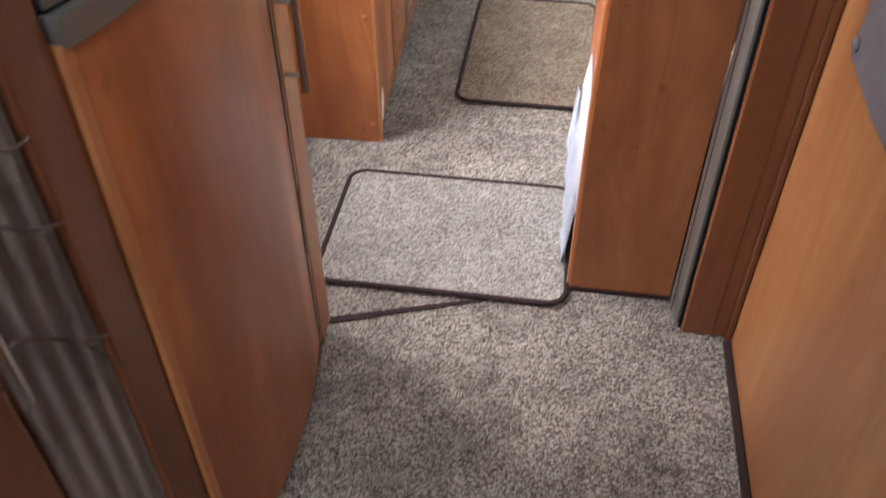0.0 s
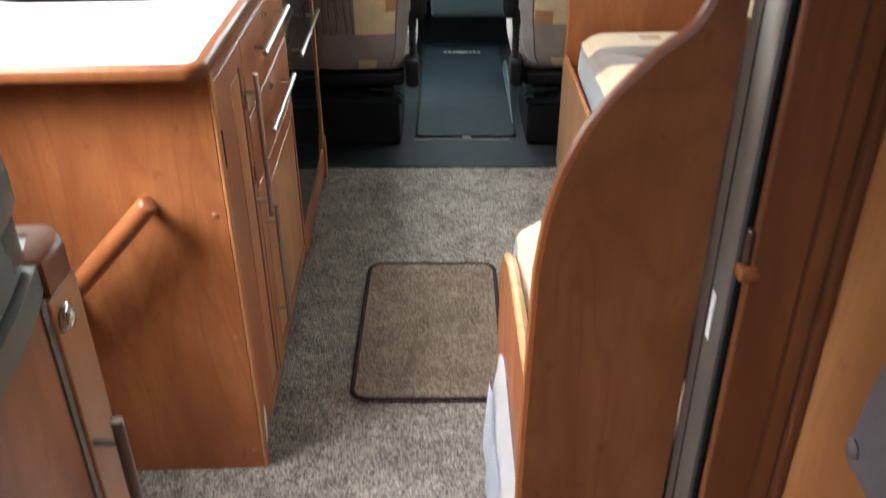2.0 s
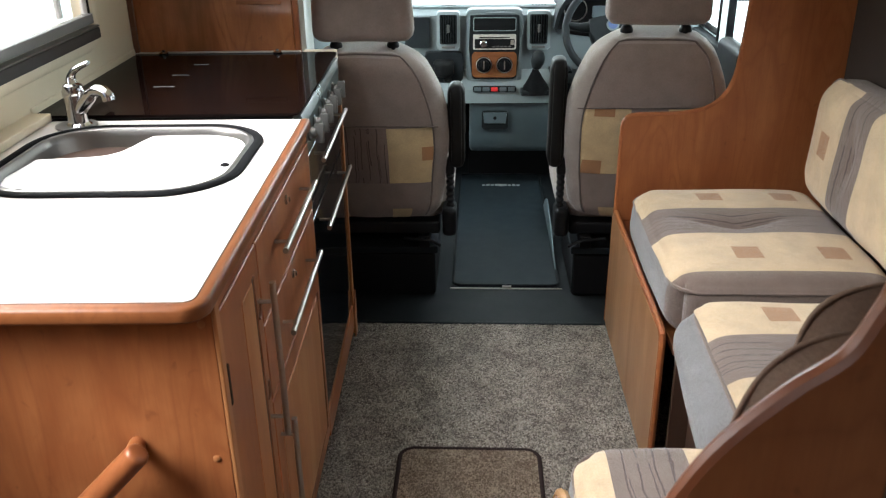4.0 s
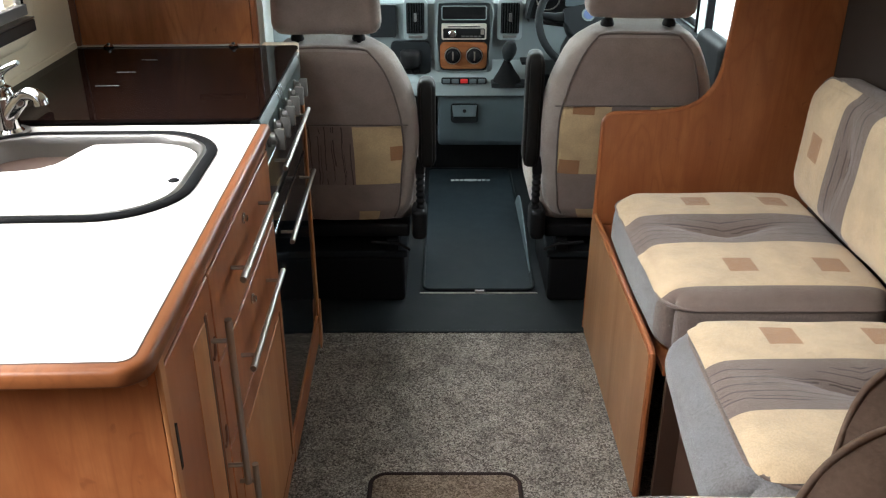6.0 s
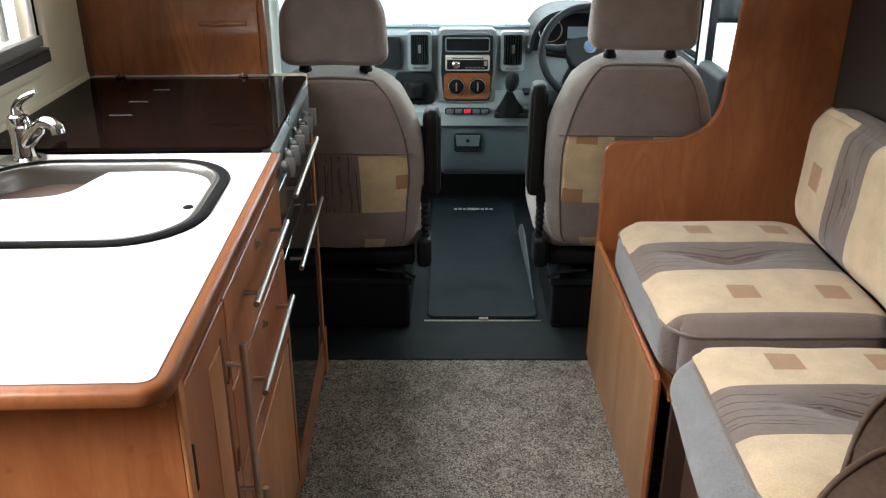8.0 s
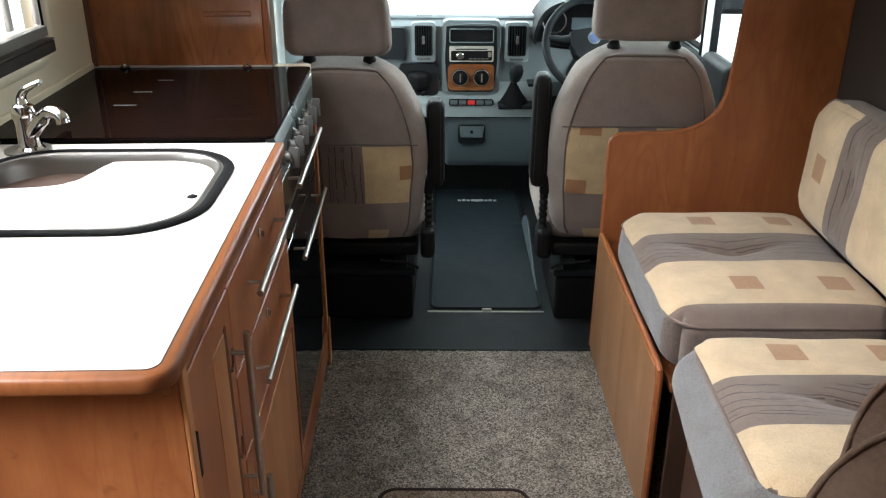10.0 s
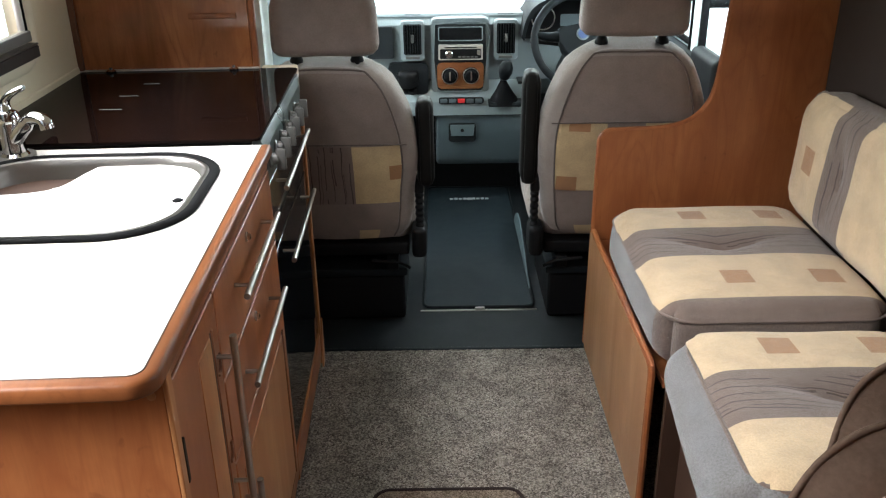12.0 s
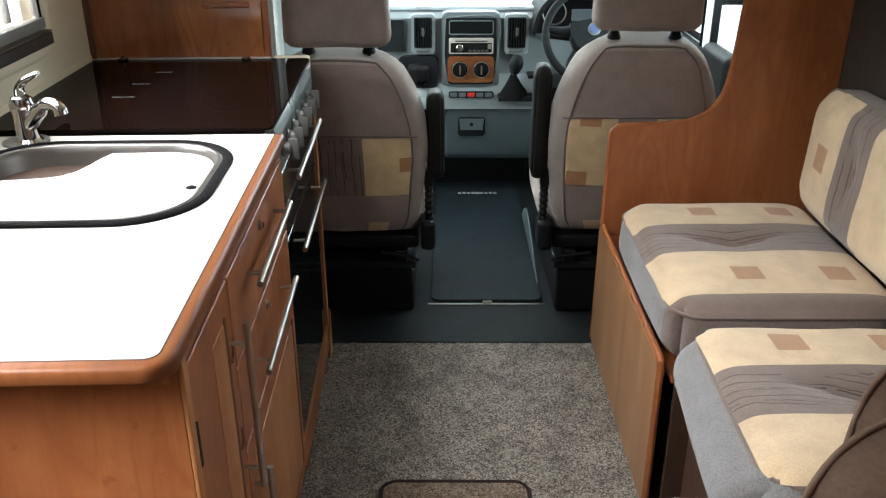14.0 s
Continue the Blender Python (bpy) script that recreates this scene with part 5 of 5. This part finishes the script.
    ar = cushion(0.058, 0.085, z1 - z0, 0.026, 0.0, 10, wobble=0.001)
    ar.transform(Matrix.Translation((ax, 3.79, (z0 + z1) / 2)) @ Matrix.Rotation(radians(6), 4, "X"))
    part("armrest", ar, black_cloth, ob, "black folded-up arm rest")
    # pedestal, runners and levers
    part("pedestal", box(cx - 0.21, cx + 0.21, 3.80, 4.22, -0.012, 0.16, 0.012), black_plastic, ob)
    part("swivel_plate", box(cx - 0.22, cx + 0.22, 3.79, 4.25, 0.162, 0.19, 0.006), dash_dark, ob)
    for dx in (-0.17, 0.17):
        part("runner", box(cx + dx - 0.02, cx + dx + 0.02, 3.78, 4.28, 0.192, 0.235, 0.004), black_plastic, ob)
    part("seat_pan", box(cx - 0.23, cx + 0.23, 3.80, 4.30, 0.237, 0.285, 0.01), black_plastic, ob)
    hx = cx + s * 0.262
    part("recliner_cover", box(hx - 0.024, hx + 0.028, 3.76, 3.87, 0.24, 0.35, 0.018), black_plastic, ob, "black recliner cover")
    bel = [(hx + s * 0.006, 3.80 - 0.0 * i, 0.34 + 0.011 * i) for i in range(15)]
    part("bellows", tube(bel, [0.012 + 0.004 * (i % 2) for i in range(15)], k=10), black_plastic, ob, "ribbed buckle stalk")
    part("buckle", box(hx + s * 0.006 - 0.016, hx + s * 0.006 + 0.016, 3.785, 3.815, 0.47, 0.53, 0.006), black_plastic, ob, "seat belt buckle")
    part("adjust_bar", tube([(cx + s * 0.10, 3.77, 0.235), (cx + s * 0.20, 3.765, 0.225), (cx + s * 0.23, 3.78, 0.20)], 0.006, k=8), black_plastic, ob)
    return ob


cab_seat("swivel_chair", -0.425, False, "taupe and tan cab passenger seat with raised arm rest", 0.035)
cab_seat("swivel_chair", 0.500, True, "taupe and tan driver seat behind the steering wheel")

dash = thing("dashboard", (0, 5.0, 0.1), "blue-grey moulded dashboard with centre console", "dashboard")
part("upper_body", slab([(4.98, 0.50), (4.90, 0.60), (4.92, 0.84), (4.97, 0.875), (5.26, 0.855), (5.26, 0.50)], 0, -0.94, 0.94, 0.015, 3), dash_grey, dash)
part("top_pad", slab([(4.955, 0.872), (5.26, 0.860), (5.26, 0.868), (4.965, 0.882)], 0, -0.93, 0.93, 0.003), dash_pale, dash)
part("lower_console", slab([(4.90, 0.205), (4.872, 0.24), (4.865, 0.465), (5.15, 0.50), (5.19, 0.205)], 0, -0.105, 0.295, 0.018, 3), dash_lower, dash, "slate lower console")
part("kick_panel", box(-0.115, 0.30, 5.165, 5.198, -0.012, 0.215, 0.008, 2), black_plastic, dash)
for x0, x1 in ((-0.93, -0.125), (0.315, 0.93)):
    part("knee_panel", slab([(4.99, 0.25), (4.94, 0.52), (5.15, 0.52), (5.18, 0.25)], 0, x0, x1, 0.015), dash_dark, dash)
part("console_shelf", slab([(4.845, 0.452), (4.845, 0.515), (4.895, 0.60), (4.95, 0.60), (4.95, 0.452)], 0, -0.30, 0.33, 0.012, 3), dash_pale, dash, "pale console ledge")
cst = part("centre_console", slab(round_rect(-0.118, 0.136, 0.545, 0.875, 0.022), 1, 4.868, 4.93, 0.008, 3), dash_grey, dash)
part("facia", slab([(-0.102, 0.852), (-0.106, 0.70), (-0.094, 0.572), (-0.078, 0.560), (0.096, 0.560), (0.112, 0.572), (0.124, 0.70), (0.120, 0.852)], 1, 4.856, 4.870, 0.005), dash_dark, cst)
part("facia_rim", tube([(x, 4.858, z) for x, z in smooth_line([(-0.102, 0.852), (-0.107, 0.70), (-0.094, 0.572), (-0.078, 0.560), (0.096, 0.560), (0.112, 0.572), (0.125, 0.70), (0.120, 0.852), (-0.102, 0.852)], 4)], 0.003, k=6), dash_grey, cst)
part("wood_panel", slab(round_rect(-0.093, 0.111, 0.572, 0.688, 0.018), 1, 4.850, 4.858, 0.003), walnut, cst, "walnut-look heater panel")
for x in (-0.038, 0.056):
    d = part("dial", lathe([(0.037, 0), (0.037, 0.006), (0.032, 0.008), (0.026, 0.010), (0.024, 0.026), (0.020, 0.029)], (x, 4.850, 0.630), (0, -1, 0), 26), rubber, dash, "black heater dial")
    part("dial_ring", tube([(x + 0.0345 * math.cos(a), 4.842, 0.630 + 0.0345 * math.sin(a)) for a in np.linspace(0, 2 * math.pi, 24, endpoint=False)], 0.002, True, 6), nickel, d)
    part("pointer", box(x - 0.003, x + 0.003, 4.817, 4.823, 0.615, 0.652, 0.001), nickel, d)
part("storage_slot", slab(round_rect(-0.083, 0.103, 0.785, 0.838, 0.006), 1, 4.852, 4.860, 0.002), rubber, cst, "black storage slot")
part("slot_rim", tube([(x, 4.852, z) for x, z in round_rect(-0.085, 0.105, 0.783, 0.840, 0.007)], 0.0025, True, 6), dash_grey, cst)
radio = part("radio", slab(round_rect(-0.087, 0.107, 0.700, 0.767, 0.006), 1, 4.844, 4.858, 0.003), alloy, dash, "silver car radio")
part("radio_face", slab(round_rect(-0.080, 0.100, 0.706, 0.748, 0.005), 1, 4.841, 4.8445, 0.001), black_plastic, radio)
part("disc_slot", box(-0.06, 0.08, 4.841, 4.8445, 0.753, 0.757, 0), rubber, radio)
part("volume_knob", lathe([(0.017, 0), (0.017, 0.010), (0.013, 0.014)], (-0.040, 4.842, 0.726), (0, -1, 0), 20), chrome, radio, "chrome volume knob")
for i in range(5):
    part("button", box(0.0 + i * 0.018, 0.013 + i * 0.018, 4.8385, 4.8415, 0.711, 0.717, 0.001), knob_grey, radio)
part("button", box(0.082, 0.097, 4.8385, 4.8415, 0.722, 0.744, 0.001), nickel, radio)
for x0, x1 in ((-0.252, -0.148), (0.156, 0.262)):
    vt = part("air_vent", slab(round_rect(x0, x1, 0.694, 0.866, 0.014), 1, 4.868, 4.905, 0.006), dash_pale, dash, "pale vent surround")
    part("vent_opening", slab(round_rect(x0 + 0.013, x1 - 0.013, 0.722, 0.852, 0.006), 1, 4.866, 4.872, 0.001), rubber, vt)
    for i in range(7):
        x = x0 + 0.019 + i * (x1 - x0 - 0.038) / 6
        part("slat", box(x - 0.002, x + 0.002, 4.852, 4.868, 0.724, 0.850, 0.001), dash_dark, vt)
    xm = (x0 + x1) / 2
    part("slide", box(xm - 0.006, xm + 0.006, 4.846, 4.856, 0.775, 0.81, 0.002), knob_grey, vt)
    part("thumbwheel", box(xm - 0.03, xm + 0.03, 4.862, 4.870, 0.702, 0.713, 0.002), knob_grey, vt)
    for i in range(5):
        part("demist_slot", box(xm - 0.03 + i * 0.014, xm - 0.022 + i * 0.014, 4.935, 4.95, 0.8815, 0.8835, 0), rubber, vt)
part("pocket", slab(round_rect(-0.40, -0.285, 0.70, 0.838, 0.008), 1, 4.890, 4.915, 0.004), dash_dark, dash, "dark dashboard pocket")
sw = part("switch_bank", slab(round_rect(-0.088, 0.112, 0.506, 0.534, 0.008), 1, 4.836, 4.848, 0.003), dash_dark, dash, "row of switches")
for i in range(5):
    xs = -0.066 + i * 0.039
    part("switch", box(xs - 0.016, xs + 0.016, 4.832, 4.838, 0.510, 0.530, 0.003), red_button if i == 2 else dash_lower, sw, "red hazard switch" if i == 2 else "")
part("console_step", box(-0.098, 0.285, 4.848, 4.87, 0.448, 0.452, 0.001), rubber, dash)
lt = part("latch", slab(round_rect(-0.046, 0.078, 0.325, 0.412, 0.012), 1, 4.852, 4.868, 0.006), dash_dark, dash, "console locker latch")
part("latch_flap", slab([(-0.04, 0.407), (0.072, 0.407), (0.066, 0.355), (-0.034, 0.355)], 1, 4.845, 4.853, 0.003), dash_lower, lt)
part("latch_lock", lathe([(0.008, 0), (0.008, 0.003), (0.003, 0.004)], (0.016, 4.845, 0.382), (0, -1, 0), 14), black_plastic, lt)
tray = part("cup_holder", slab(round_rect(-0.31, -0.135, 0.545, 0.685, 0.02), 1, 4.862, 4.90, 0.006), dash_dark, dash)
solo("ash_tray", lathe([(0.040, 0), (0.046, 0.01), (0.046, 0.050), (0.048, 0.052), (0.046, 0.066), (0.034, 0.075), (0.01, 0.076)], (-0.222, 4.862, 0.578)), black_plastic, "black round ash tray in the cup holder", "ash tray")
solo("socket_plug", lathe([(0.014, 0), (0.018, 0.006), (0.018, 0.018), (0.006, 0.024)], (-0.205, 4.858, 0.553), (0, -0.5, 1)), black_plastic, "small black socket plug", "plug")
gear = thing("gear_lever", (0.20, 4.80, 0.52), "gear lever with leather gaiter", "gear lever")
part("plate", box(0.13, 0.29, 4.77, 4.90, 0.505, 0.525, 0.006), dash_dark, gear)
part("gaiter", lathe([(0.062, 0), (0.058, 0.012), (0.046, 0.03), (0.034, 0.052), (0.026, 0.07), (0.016, 0.09), (0.012, 0.10)], (0.20, 4.82, 0.525), (-0.06, -0.25, 1), 20), rubber, gear, "folded black gaiter")
part("knob", lathe([(0.010, 0), (0.022, 0.012), (0.031, 0.040), (0.030, 0.062), (0.020, 0.084), (0.006, 0.09)], (0.196, 4.79, 0.622), (0.16, -0.25, 1), 20), dash_dark, gear)
part("bezel", box(0.26, 0.36, 4.80, 4.90, 0.60, 0.612, 0.003), dash_dark, gear)

wheel = thing("steering_wheel", (0.483, 4.56, 0.80), "dark four-spoke steering wheel with round badge", "steering wheel")
wm = Matrix.Translation((0.487, 4.53, 0.835)) @ Matrix.Rotation(radians(-28), 4, "X")


def on_wheel(bm):
    bm.transform(wm)
    return bm


part("rim", on_wheel(tube([(0.190 * math.cos(a), 0, 0.190 * math.sin(a)) for a in np.linspace(0, 2 * math.pi, 56, endpoint=False)], 0.0155, True, 12)), dash_dark, wheel)
part("hub", on_wheel(slab(smooth_line([(-0.095, 0.045), (0, 0.062), (0.095, 0.045), (0.080, -0.05), (0, -0.085), (-0.080, -0.05), (-0.095, 0.045)], 5)[:-1], 1, -0.022, 0.03, 0.012, 3)), dash_dark, wheel)
for a0, a1 in ((165, 172), (15, 8), (240, 235), (300, 305)):
    p, q = radians(a0), radians(a1)
    part("spoke", on_wheel(tube([(0.07 * math.cos(p), 0.006, 0.07 * math.sin(p)), (0.13 * math.cos(q), 0.008, 0.13 * math.sin(q)), (0.188 * math.cos(q), 0, 0.188 * math.sin(q))], [0.026, 0.018, 0.013], k=10)), dash_dark, wheel)
part("badge", on_wheel(lathe([(0.026, 0), (0.026, 0.003), (0.021, 0.004)], (0, -0.022, 0.02), (0, -1, 0), 22)), dash_grey, wheel, "round badge")
part("badge_centre", on_wheel(lathe([(0.020, 0), (0.019, 0.002)], (0, -0.0255, 0.02), (0, -1, 0), 22)), plain("badge_blue", (0.05, 0.08, 0.18), 0.3), wheel)
part("column", on_wheel(tube([(0, 0.03, -0.01), (0, 0.36, -0.02)], [0.05, 0.06], k=14)), dash_dark, wheel)
for s in (-1, 1):
    part("stalk", on_wheel(tube([(s * 0.05, 0.06, 0.0), (s * 0.20, 0.05, 0.02)], [0.008, 0.012], k=8)), black_plastic, wheel)
bin_ = thing("instrument_binnacle", (0.49, 4.95, 0.80), "hooded dark instrument binnacle", "instruments")
hood = [(0.27, 0.80), (0.30, 0.90), (0.37, 0.955), (0.49, 0.972), (0.61, 0.955), (0.68, 0.90), (0.71, 0.80)]
hl = smooth_line(hood, 5)
part("hood", slab(hl + [(x * 0.94 + 0.029, z - 0.018) for x, z in hl[::-1]], 1, 4.80, 5.10, 0.004), dash_dark, bin_)
part("dial_face", slab([(x * 0.94 + 0.029, z - 0.018) for x, z in hl], 1, 4.88, 4.90, 0), rubber, bin_)
part("display", slab(round_rect(0.445, 0.535, 0.835, 0.885, 0.004), 1, 4.876, 4.881, 0.001), dash_lower, bin_)
for x in (0.37, 0.61):
    part("gauge", tube([(x + 0.05 * math.cos(a), 4.878, 0.87 + 0.05 * math.sin(a)) for a in np.linspace(0, 2 * math.pi, 24, endpoint=False)], 0.003, True, 6), nickel, bin_)

# door pillars, belts and trims beside the seats
for s in (-1, 1):
    pl = thing("belt_pillar", (s * 0.9, 3.95, 0), "pale cab pillar trim with belt anchor and vents", "pillar trim")
    edge = 0.665 if s < 0 else 0.905
    part("trim_panel", box(s * edge, s * 0.95, 3.86, 3.99, -0.012, 1.95, 0.02, 3), cab_trim, pl)
    part("anchor", lathe([(0.022, 0), (0.022, 0.008), (0.010, 0.014)], (s * (0.88 if s < 0 else 0.925), 3.859, 1.06), (0, -1, 0), 18), rubber, pl)
    for i in range(7):
        part("vent_slot", box(s * (edge + 0.015), s * (edge + 0.04), 3.857, 3.863, 0.80 + i * 0.016, 0.808 + i * 0.016, 0), rubber, pl)
    part("belt", slab(smooth_line([(s * 0.875, 1.9), (s * 0.87, 1.5), (s * 0.85, 1.1), (s * 0.86, 0.7), (s * 0.88, 0.2)], 4) + smooth_line([(s * 0.915, 0.2), (s * 0.90, 0.7), (s * 0.89, 1.1), (s * 0.91, 1.5), (s * 0.915, 1.9)], 4), 1, 3.848, 3.850, 0), black_cloth, pl, "black seat belt")
for s in (-1, 1):
    mr = thing("door_mirror", (s * 1.12, 4.9, 1.0), "black vehicle door mirror outside the window", "mirror")
    part("housing", box(s * 1.06, s * 1.24, 4.86, 4.95, 0.90, 1.20, 0.03, 3), black_plastic, mr)
    part("arm", box(s * 0.995, s * 1.07, 4.88, 4.92, 0.93, 0.97, 0.01), black_plastic, mr)
